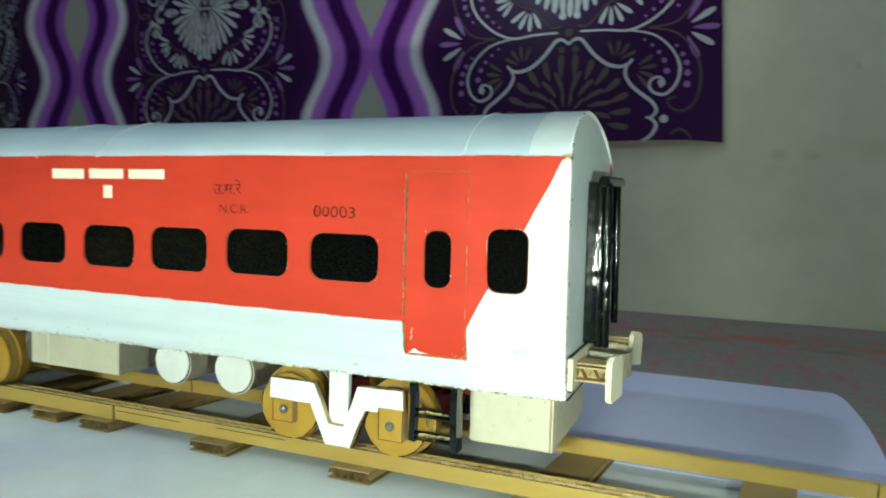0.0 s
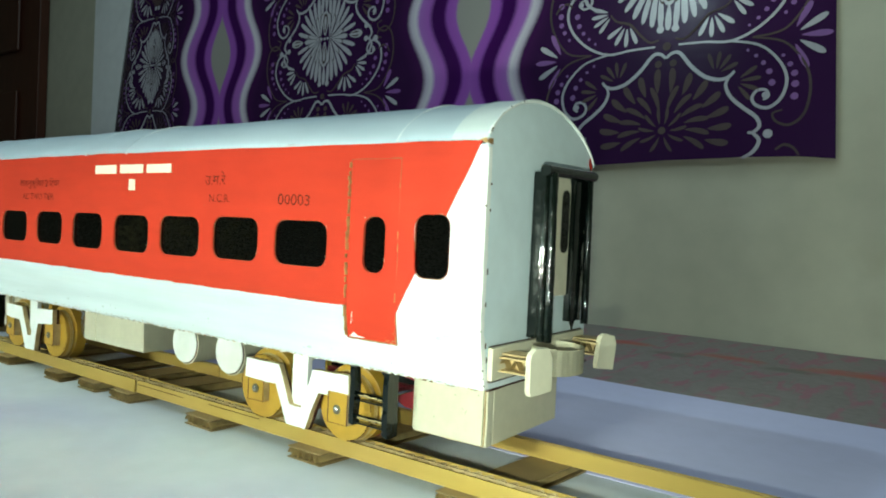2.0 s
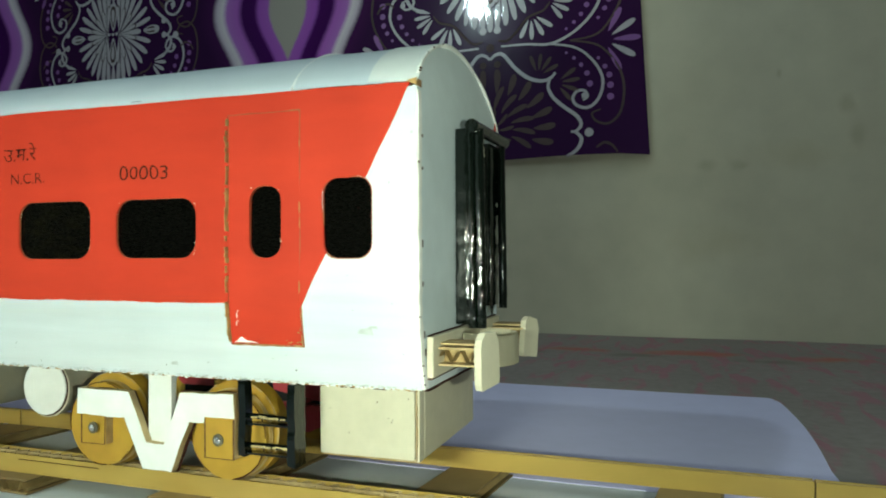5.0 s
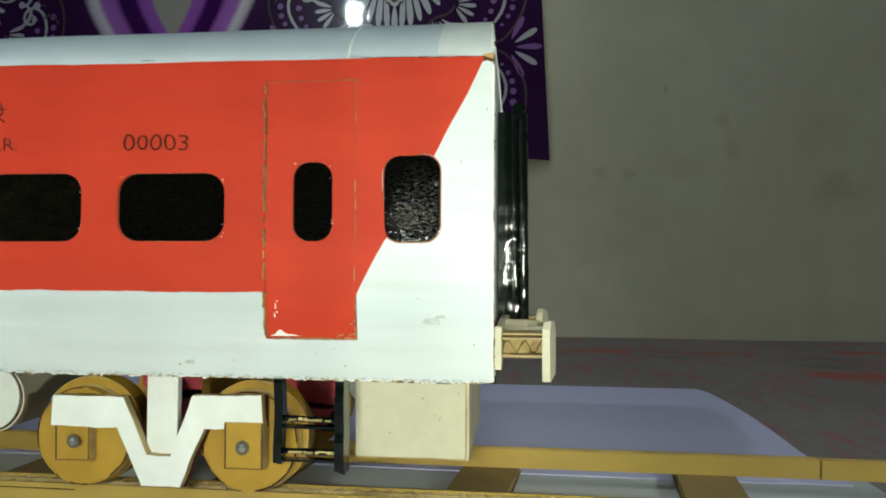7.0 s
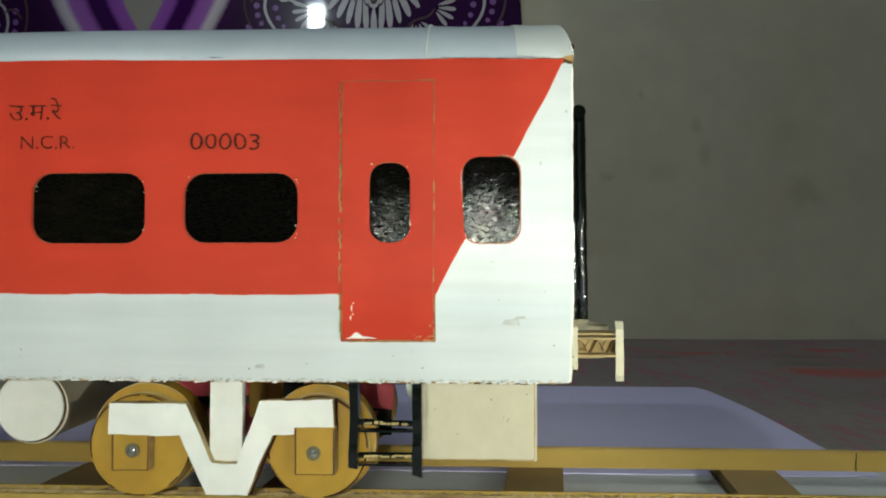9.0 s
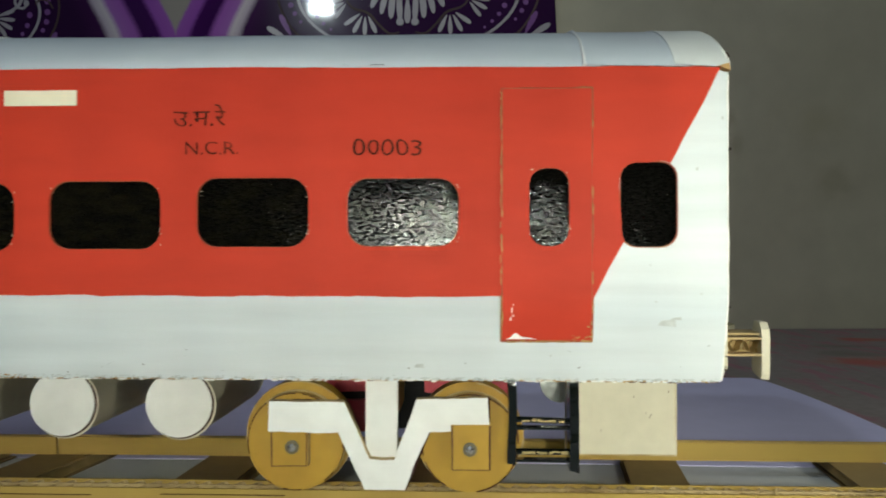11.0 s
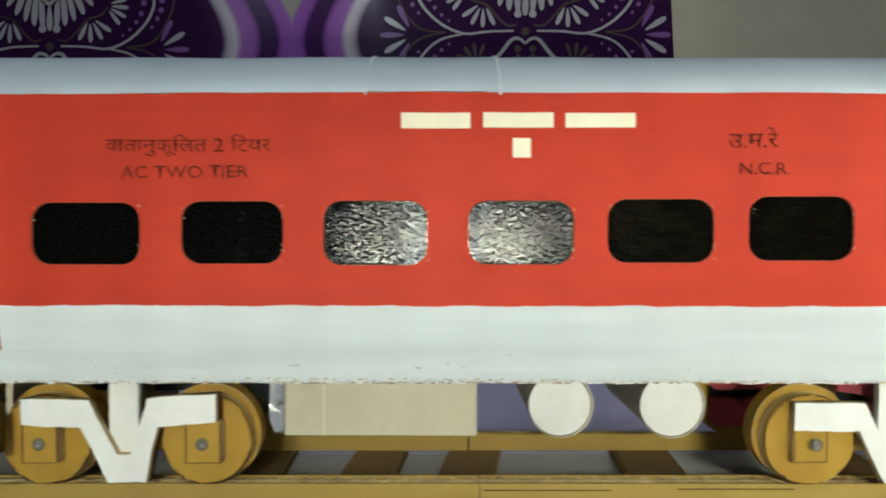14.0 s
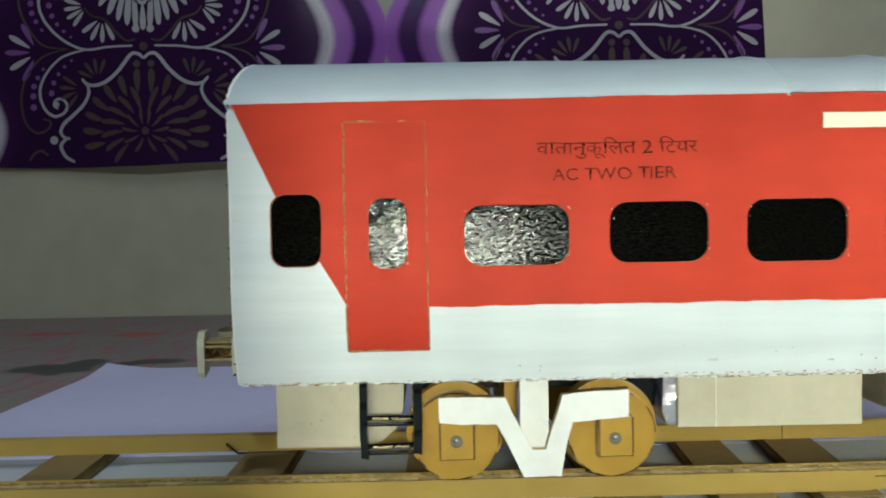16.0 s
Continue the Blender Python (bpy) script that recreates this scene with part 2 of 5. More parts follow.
def curtain_cloth():
    """Glossy dark purple cloth with printed bands of waving stripes between the flower columns."""
    m = bpy.data.materials.new("purple_printed_cloth")
    m.use_nodes = True
    n, link = m.node_tree.nodes, m.node_tree.links
    b = n["Principled BSDF"]
    co, xyz = n.new("ShaderNodeTexCoord"), n.new("ShaderNodeSeparateXYZ")
    link.new(co.outputs["UV"], xyz.inputs[0])

    def maths(op, a, c=None):
        k = n.new("ShaderNodeMath")
        k.operation = op
        for i, v in enumerate((a, c)):
            if v is None:
                continue
            if isinstance(v, (int, float)):
                k.inputs[i].default_value = v
            else:
                link.new(v, k.inputs[i])
        return k.outputs[0]

    swing = maths("MULTIPLY", maths("COSINE", maths("MULTIPLY", maths("SUBTRACT", xyz.outputs[1], NODE_Z + REPEAT / 2), 2 * math.pi / REPEAT)), 0.021)
    away = None
    for x in BAND_X:
        d = maths("ABSOLUTE", maths("SUBTRACT", xyz.outputs[0], x))
        away = d if away is None else maths("MINIMUM", away, d)
    noise_node = n.new("ShaderNodeTexNoise")
    noise_node.inputs["Scale"].default_value = 220
    link.new(co.outputs["UV"], noise_node.inputs["Vector"])
    fuzz = maths("MULTIPLY", maths("SUBTRACT", noise_node.outputs[0], 0.5), 0.004)
    v = maths("ADD", maths("SUBTRACT", away, swing), fuzz)
    ramp = n.new("ShaderNodeValToRGB")
    e = ramp.color_ramp.elements
    # distance from the band's middle, in units of 0.2 m, shifted by 0.03
    stops = [(0.0, (0.33, 0.31, 0.29)), (0.21, (0.33, 0.31, 0.29)), (0.235, (0.3, 0.1, 0.45)), (0.31, (0.27, 0.08, 0.42)),
             (0.35, (0.045, 0.006, 0.09)), (0.45, (0.04, 0.006, 0.08)), (0.5, (0.32, 0.11, 0.46)), (0.585, (0.34, 0.14, 0.48)),
             (0.63, (0.62, 0.58, 0.64)), (0.675, (0.5, 0.44, 0.54)), (0.72, (0.045, 0.011, 0.068)), (0.85, (0.031, 0.009, 0.05))]
    while len(e) < len(stops):
        e.new(0.5)
    for el, (p, c) in zip(e, stops):
        el.position, el.color = p, (*c, 1)
    link.new(maths("DIVIDE", maths("ADD", v, 0.034), 0.222), ramp.inputs[0])
    link.new(ramp.outputs[0], b.inputs["Base Color"])
    b.inputs["Roughness"].default_value = 0.22
    socket(b, "Specular IOR Level").default_value = 0.06
    b.inputs["Coat Weight"].default_value, b.inputs["Coat Roughness"].default_value = 0.6, 0.05
    weave = n.new("ShaderNodeTexNoise")
    weave.inputs["Scale"].default_value = 90
    link.new(co.outputs["UV"], weave.inputs["Vector"])
    bp = n.new("ShaderNodeBump")
    bp.inputs["Strength"].default_value, bp.inputs["Distance"].default_value = 0.15, 0.001
    link.new(weave.outputs[0], bp.inputs["Height"])
    link.new(bp.outputs[0], b.inputs["Normal"])
    return m


CLOTH = curtain_cloth()


def bedsheet_cloth():
    """Grey-mauve printed sheet with faint pink streaks, crossed at right angles, in a cotton weave."""
    m = surface("bedsheet_cotton", (0.25, 0.215, 0.205), 0.85, vary=0.12, grain=140, stain=5, bump=0.35, relief=0.001,
                second=(0.19, 0.165, 0.155), amount=0.6)
    n, link = m.node_tree.nodes, m.node_tree.links
    b = n["Principled BSDF"]
    co, mp, s = n.new("ShaderNodeTexCoord"), n.new("ShaderNodeMapping"), n.new("ShaderNodeTexNoise")
    mp.inputs["Scale"].default_value = (20, 4.5, 1)
    mp.inputs["Rotation"].default_value = (0, 0, radians(14))
    s.inputs["Scale"].default_value, s.inputs["Detail"].default_value, s.inputs["Distortion"].default_value = 3.0, 3, 0.5
    link.new(co.outputs["Object"], mp.inputs[0])
    link.new(mp.outputs[0], s.inputs["Vector"])
    ramp = n.new("ShaderNodeValToRGB")
    ramp.color_ramp.elements[0].position, ramp.color_ramp.elements[1].position = 0.51, 0.62
    ramp.color_ramp.elements[1].color = (0.55, 0.55, 0.55, 1)
    link.new(s.outputs[0], ramp.inputs[0])
    mix = n.new("ShaderNodeMix")
    mix.data_type = "RGBA"
    mix.inputs["B"].default_value = (0.36, 0.1, 0.17, 1)
    link.new(b.inputs["Base Color"].links[0].from_socket, mix.inputs["A"])
    link.new(ramp.outputs[0], mix.inputs["Factor"])
    link.new(mix.outputs["Result"], b.inputs["Base Color"])
    return m


SHEET = bedsheet_cloth()


def blot(material, colour, spots, soft, strength, upright=False):
    """Blurred print or stains on a flat surface; each spot is x, y (or z), half width, half depth."""
    n, link = material.node_tree.nodes, material.node_tree.links
    co, nz = n.new("ShaderNodeTexCoord"), n.new("ShaderNodeTexNoise")
    nz.inputs["Scale"].default_value, nz.inputs["Detail"].default_value = 22, 3
    link.new(co.outputs["Object"], nz.inputs["Vector"])
    best = None
    for x, y, rx, ry in spots:
        shift, size, far = n.new("ShaderNodeVectorMath"), n.new("ShaderNodeVectorMath"), n.new("ShaderNodeVectorMath")
        shift.operation, size.operation, far.operation = "SUBTRACT", "MULTIPLY", "LENGTH"
        at, by = ((x, 0, y), (1 / rx, 0, 1 / ry)) if upright else ((x, y, 0), (1 / rx, 1 / ry, 0))
        shift.inputs[1].default_value, size.inputs[1].default_value = at, by
        link.new(co.outputs["Object"], shift.inputs[0])
        link.new(shift.outputs[0], size.inputs[0])
        link.new(size.outputs[0], far.inputs[0])
        if best is None:
            best = far.outputs["Value"]
        else:
            least = n.new("ShaderNodeMath")
            least.operation = "MINIMUM"
            link.new(best, least.inputs[0])
            link.new(far.outputs["Value"], least.inputs[1])
            best = least.outputs[0]
    wob, add, ease = n.new("ShaderNodeMath"), n.new("ShaderNodeMath"), n.new("ShaderNodeMapRange")
    wob.operation, wob.inputs[1].default_value = "MULTIPLY", 1.9
    link.new(nz.outputs[0], wob.inputs[0])
    link.new(wob.outputs[0], add.inputs[0])
    link.new(best, add.inputs[1])
    ease.interpolation_type = "SMOOTHSTEP"
    for k, v in (("From Min", 1.95 - soft), ("From Max", 1.95), ("To Min", strength), ("To Max", 0.0)):
        ease.inputs[k].default_value = v
    link.new(add.outputs[0], ease.inputs["Value"])
    b = n["Principled BSDF"]
    mix = n.new("ShaderNodeMix")
    mix.data_type = "RGBA"
    mix.inputs["B"].default_value = (*colour, 1)
    link.new(b.inputs["Base Color"].links[0].from_socket, mix.inputs["A"])
    link.new(ease.outputs[0], mix.inputs["Factor"])
    link.new(mix.outputs["Result"], b.inputs["Base Color"])


blot(SHEET, (0.12, 0.12, 0.09), ((0.47, 0.60, 0.04, 0.02), (0.60, 0.6, 0.05, 0.02), (0.74, 0.59, 0.05, 0.02), (0.89, 0.53, 0.06, 0.03), (1.04, 0.5, 0.05, 0.03), (0.92, 0.60, 0.05, 0.02)), 0.9, 0.5)
blot(SHEET, (0.42, 0.08, 0.05), ((0.40, 0.655, 0.05, 0.03), (0.53, 0.64, 0.05, 0.03), (0.665, 0.635, 0.06, 0.03), (0.81, 0.63, 0.06, 0.03), (0.90, 0.465, 0.095, 0.05), (1.03, 0.5, 0.05, 0.03), (0.98, 0.67, 0.05, 0.03),
                                  (-0.29, 0.60, 0.05, 0.03), (-0.42, 0.63, 0.06, 0.03), (1.12, 0.62, 0.06, 0.035), (-0.6, 0.62, 0.06, 0.03)), 0.9, 0.75)
blot(SHEET, (0.05, 0.05, 0.05), ((-0.285, 0.380, 0.045, 0.035), (-0.262, 0.412, 0.03, 0.025), (-0.222, 0.395, 0.02, 0.022), (-0.196, 0.405, 0.03, 0.022)), 0.45, 0.85)


blot(PLASTER, (0.33, 0.29, 0.2), ((0.865, 0.31, 0.014, 0.018), (0.876, 0.262, 0.016, 0.02), (0.687, 0.233, 0.02, 0.012), (0.735, 0.229, 0.022, 0.012), (0.783, 0.355, 0.005, 0.009),
                                  (1.02, 0.21, 0.04, 0.03)), 1.0, 0.45, True)
blot(PLASTER, (0.4, 0.36, 0.24), ((0.80, 0.24, 0.1, 0.03), (1.0, 0.3, 0.08, 0.05), (0.7, 0.12, 0.09, 0.04), (-1.5, 0.3, 0.2, 0.1)), 1.2, 0.4, True)


# ---- mesh helpers ----
def part(name, bm, material, parent=None, label="", smooth=False):
    """Links a bmesh as one mesh object, under a thing or a part when one is given."""
    me = bpy.data.meshes.new(name)
    bm.normal_update()
    if smooth:
        for e in bm.edges:
            if len(e.link_faces) == 2 and e.calc_face_angle() > 0.7:
                e.smooth = False
    bm.to_mesh(me)
    bm.free()
    for mt in material if isinstance(material, (list, tuple)) else (material,):
        me.materials.append(mt)
    if smooth:
        for p in me.polygons:
            p.use_smooth = True
    ob = new(name, me)
    if parent is not None:
        ob.parent = parent
    return tagged(ob, label)


def box(bm, x0, x1, y0, y1, z0, z1, bevel=0.0):
    made = bmesh.ops.create_cube(bm, size=1.0)["verts"]
    bmesh.ops.transform(bm, matrix=Matrix.Translation(((x0 + x1) / 2, (y0 + y1) / 2, (z0 + z1) / 2)) @ Matrix.Diagonal((x1 - x0, y1 - y0, z1 - z0, 1)), verts=made)
    if bevel:
        edges = list({e for v in made for e in v.link_edges})
        bmesh.ops.bevel(bm, geom=edges, offset=bevel, segments=2, affect="EDGES", profile=0.5)
    return bm


def boxes(*dims, bevel=0.0):
    bm = bmesh.new()
    for d in dims:
        box(bm, *d, bevel=bevel)
    return bm


def rod(bm, a, b, r, n=20, r2=None):
    """A round bar from a to b."""
    a, b = Vector(a), Vector(b)
    d = b - a
    made = bmesh.ops.create_cone(bm, cap_ends=True, segments=n, radius1=r, radius2=r if r2 is None else r2, depth=d.length)["verts"]
    bmesh.ops.transform(bm, matrix=Matrix.Translation((a + b) / 2) @ d.to_track_quat("Z", "Y").to_matrix().to_4x4(), verts=made)
    return bm


def slab(outer, holes, y0, y1):
    """A plate cut to an outline in x and z, with openings right through it, from y0 to y1."""
    bm = bmesh.new()
    edges = []
    for loop in (outer, *holes):
        vs = [bm.verts.new((x, y0, z)) for x, z in loop]
        edges += [bm.edges.new((vs[i], vs[(i + 1) % len(vs)])) for i in range(len(vs))]
    bmesh.ops.triangle_fill(bm, use_beauty=True, use_dissolve=False, edges=edges, normal=(0, -1, 0))
    for f in bm.faces:
        if f.normal.y > 0:
            f.normal_flip()
    front = list(bm.faces)
    ex = bmesh.ops.extrude_face_region(bm, geom=front)
    bmesh.ops.translate(bm, vec=(0, y1 - y0, 0), verts=[v for v in ex["geom"] if isinstance(v, bmesh.types.BMVert)])
    bmesh.ops.recalc_face_normals(bm, faces=list(bm.faces))
    return bm


def rounded(x0, x1, z0, z1, r, n=5):
    pts = []
    for cx, cz, a0 in ((x1 - r, z1 - r, 0), (x0 + r, z1 - r, 90), (x0 + r, z0 + r, 180), (x1 - r, z0 + r, 270)):
        for i in range(n + 1):
            a = radians(a0 + 90 * i / n)
            pts.append((cx + r * math.cos(a), cz + r * math.sin(a)))
    return pts


def shaky(pts, step=0.004, size=0.0004, seed=0.0):
    """The closed outline with extra corners and a hand's unevenness."""
    out = []
    for i, (x, z) in enumerate(pts):
        x2, z2 = pts[(i + 1) % len(pts)]
        k = max(1, int(math.hypot(x2 - x, z2 - z) / step))
        for j in range(k):
            px, pz = x + (x2 - x) * j / k, z + (z2 - z) * j / k
            w = noise.noise((px * 60 + seed, pz * 60, seed)) + 0.5 * noise.noise((px * 240, pz * 240, seed + 5))
            v = noise.noise((px * 60, pz * 60 + seed, seed + 9))
            out.append((px + size * v, pz + size * w))
    return out


def edged(bm):
    """The cut edges of a painted plate take the second material."""
    bm.normal_update()
    for f in bm.faces:
        f.material_index = 0 if abs(f.normal.y) > 0.6 else 1
    return bm


def flute(bm, x0, x1, y, z0, z1, amp, pitch=0.0068, along="x", k=6):
    """The waved inner layer of corrugated card: runs along x, stands between z0 and z1 (or lies, along='flat')."""
    n = max(4, int((x1 - x0) / pitch * k))
    rows = []
    for i in range(n + 1):
        x = x0 + (x1 - x0) * i / n
        w = amp * math.sin(2 * math.pi * (x - x0) / pitch + 0.7 * noise.noise((x * 40, y * 50, z0)))
        if along == "x":
            rows.append((bm.verts.new((x, y + w, z0)), bm.verts.new((x, y + w, z1))))
        else:
            rows.append((bm.verts.new((x, z0, y + w)), bm.verts.new((x, z1, y + w))))
    for a, b in zip(rows, rows[1:]):
        bm.faces.new((a[0], b[0], b[1], a[1]))
    return bm


def thing(name, label, category, group="", at=(0, 0, 0)):
    ob = new(name)
    ob.empty_display_size = 0.02
    ob.location = at
    return tagged(ob, label, category, group)


# ---- the room ----
BACK = 0.817


def setting(name, bm, material, label, smooth=False):
    return tagged(part(name, bm, material, None, label, smooth), kind="structure", category=name.split("_")[0])


wall = setting("wall_back", boxes((-3.2, 3.2, BACK, BACK + 0.12, -0.75, 2.2)), PLASTER, "greyish beige painted plaster wall with damp stains")
setting("wall_near", boxes((-3.2, 3.2, -3.12, -3.0, -0.75, 2.2)), PLASTER, "plain beige painted plaster wall")
setting("wall_east", boxes((3.2, 3.32, -3.12, BACK + 0.12, -0.75, 2.2)), PLASTER, "plain beige painted plaster wall")
setting("wall_west", boxes((-3.32, -3.2, -3.12, BACK + 0.12, -0.75, 2.2)), PLASTER, "plain beige painted plaster wall")
setting("ceiling", boxes((-3.32, 3.32, -3.12, BACK + 0.12, 2.2, 2.3)), LIMEWASH, "plain limewashed ceiling")
setting("floor", boxes((-3.32, 3.32, -3.12, BACK + 0.12, -0.85, -0.75)), PLASTER, "plain cement floor of the room")
setting("window_jamb", boxes((-1.31, -1.1, BACK - 0.012, BACK - 0.001, 0.0, 1.6), bevel=0.002), JAMB, "white painted window jamb beside the curtain")


door = thing("wooden_door", "dark reddish brown wooden door in the back wall", "door", at=(-2.0, BACK - 0.003, -0.75))
part("door_frame", boxes((-0.4, -0.34, -0.03, 0, 0, 2.05), (0.34, 0.4, -0.03, 0, 0, 2.05), (-0.34, 0.34, -0.03, 0, 1.99, 2.05), bevel=0.003), TEAK, door)
part("door_leaf", boxes((-0.338, 0.338, -0.022, 0, 0.005, 1.985), bevel=0.003), TEAK, door)
for z in (0.25, 0.85, 1.4):
    part("panel", boxes((-0.26, 0.26, -0.034, -0.022, z, z + 0.42), bevel=0.006), TEAK, door)


def bed_z(x, y):
    """The bed's surface: level by the track, sinking a little towards the wall."""
    s = min(max((y - 0.12) / 0.68, 0.0), 1.0)
    far = min(max((y - 0.25) / 0.2, 0.0), 1.0)
    return -0.0063 - 0.0072 * s + far * 0.0012 * noise.noise((x * 5, y * 5, 0.0)) - 0.0006


bed = thing("bed", "wide bed covered with a printed grey mauve sheet", "bed", at=(0, 0, 0))
bm = bmesh.new()
NX, NY = 150, 90
grid = []
for j in range(NY + 1):
    y = -1.1 + (BACK - 0.002 + 1.1) * j / NY
    grid.append([bm.verts.new((-1.9 + 3.8 * i / NX, y, bed_z(-1.9 + 3.8 * i / NX, y))) for i in range(NX + 1)])
for j in range(NY):
    for i in range(NX):
        bm.faces.new((grid[j][i], grid[j][i + 1], grid[j + 1][i + 1], grid[j + 1][i]))
part("bedsheet", bm, SHEET, bed, "grey mauve printed cotton sheet with red blooms", smooth=True)
part("mattress", boxes((-1.88, 1.88, -1.08, BACK - 0.004, -0.22, -0.02), bevel=0.01), SHEET, bed)
part("bed_base", boxes((-1.85, 1.85, -1.05, BACK - 0.004, -0.749, -0.222)), TEAK, bed)


# the drawing paper under the track
bm = bmesh.new()
PX0, PX1, PY0, PY1 = -0.222, 0.72, 0.106, 0.366
pg = []
for j in range(41):
    y = PY0 + (PY1 - PY0) * j / 40
    row = []
    for i in range(61):
        x = PX0 + (PX1 - PX0) * i / 60
        s = max(0.0, (y - (PY1 - 0.025)) / 0.025)
        x += max(0.0, (x - 0.6) / (PX1 - 0.6)) ** 2 * (0.005 * math.sin(min(1.0, (PY1 - y) / 0.2) * math.pi) - 0.005 * s * s)
        lift = 0.006 * max(0, 1 - math.hypot(x - PX0, y - PY1) / 0.05) ** 1.5 + 0.001 * max(0, noise.noise((x * 4, y * 4, 3.0)))
        row.append(bm.verts.new((x + 0.002 * noise.noise((y * 5, 1.0, 0)), y + 0.004 * noise.noise((x * 4, 2.0, 0)), bed_z(x, y) + 0.0012 + lift * (1 if y > 0.13 else 0))))
    pg.append(row)
for j in range(40):
    for i in range(60):
        bm.faces.new((pg[j][i], pg[j][i + 1], pg[j + 1][i + 1], pg[j + 1][i]))
top = list(bm.faces)
ex = bmesh.ops.extrude_face_region(bm, geom=top)
bmesh.ops.translate(bm, vec=(0, 0, -0.0004), verts=[v for v in ex["geom"] if isinstance(v, bmesh.types.BMVert)])
bmesh.ops.recalc_face_normals(bm, faces=list(bm.faces))
tagged(part("paper_sheet", bm, PAPER, None, "large pale lilac drawing paper spread behind the track", True), category="paper")

bm = bmesh.new()
for j in range(25):
    for i in range(49):
        x, y = -0.5 + 1.231 * i / 48, -0.75 + 0.864 * j / 24
        bm.verts.new((x + 0.002 * noise.noise((y * 5, 4.0, 0)), y, bed_z(x, y) + 0.0007))
bm.verts.ensure_lookup_table()
for j in range(24):
    for i in range(48):
        a = j * 49 + i
        bm.faces.new([bm.verts[k] for k in (a, a + 1, a + 50, a + 49)])
ex = bmesh.ops.extrude_face_region(bm, geom=list(bm.faces))
bmesh.ops.translate(bm, vec=(0, 0, -0.0004), verts=[v for v in ex["geom"] if isinstance(v, bmesh.types.BMVert)])
bmesh.ops.recalc_face_normals(bm, faces=list(bm.faces))
tagged(part("paper_sheet", bm, NEWSPRINT, None, "white paper sheet spread under the track", True), category="paper")

# ---- the curtain ----
CX0, CX1, CTOP = -1.2, 0.612, 1.5


def drop_at(x):
    """How far the cloth hangs lower towards its other side."""
    s = (0.376 - x) / 0.73
    return 0.024 * max(0.0, min(1.0, s)) - 0.008 * max(0.0, s - 1)


def cloth_y(x, z):
    fold = 0.006 * math.sin(x * 9.2 + 0.6) + 0.002 * math.sin(x * 23 + z * 3)
    deep = 0.012 * max(0.0, (-0.55 - x) / 0.65) * math.sin(x * 24)
    flat = 1 - 0.85 * math.exp(-((x - 0.37) / 0.2) ** 2)
    return 0.802 + flat * fold + deep + 0.004 * noise.noise((x * 3, z * 3, 1.0)) + 0.03 * max(0, 0.35 - z) ** 2


def cloth_edge(z):
    return CX1 - 0.05 * max(0.0, z - 0.25)


def cloth_pull(u, w):
    """The cloth's far edge is drawn inwards towards the top."""
    return min(0.09, 0.18 * (w - 0.36)) * max(0.0, (-0.9 - u) / 0.3)


curtain = thing("curtain", "glossy dark purple curtain printed with silver flowers and wavy stripes", "curtain")
bm = bmesh.new()
uv = bm.loops.layers.uv.new("UVMap")
rows, place = [], {}
NXC, NZC = 180, 60
for j in range(NZC + 1):
    row = []
    for i in range(NXC + 1):
        u = CX0 + (CX1 - CX0) * i / NXC
        bottom = 0.252 - 1.4 * drop_at(u) + 0.0016 * math.sin(u * 15) - 0.003 * max(0.0, (u - 0.57) / 0.042)
        w = bottom + (CTOP - bottom) * j / NZC
        x = u + (cloth_edge(w) - CX1) * max(0.0, (u - 0.3) / (CX1 - 0.3)) + cloth_pull(u, w)
        v = bm.verts.new((x, cloth_y(u, w), w))
        place[v] = (u, w + drop_at(u))
        row.append(v)
    rows.append(row)
for j in range(NZC):
    for i in range(NXC):
        f = bm.faces.new((rows[j][i], rows[j][i + 1], rows[j + 1][i + 1], rows[j + 1][i]))
        for lo in f.loops:
            lo[uv].uv = place[lo.vert]
ex = bmesh.ops.extrude_face_region(bm, geom=list(bm.faces))
bmesh.ops.translate(bm, vec=(0, 0.0015, 0), verts=[v for v in ex["geom"] if isinstance(v, bmesh.types.BMVert)])
part("cloth", bm, CLOTH, curtain, smooth=True)
rodbm = rod(bmesh.new(), (-1.35, 0.79, 1.505), (0.75, 0.79, 1.505), 0.012)
part("curtain_rod", rodbm, STEEL, curtain)


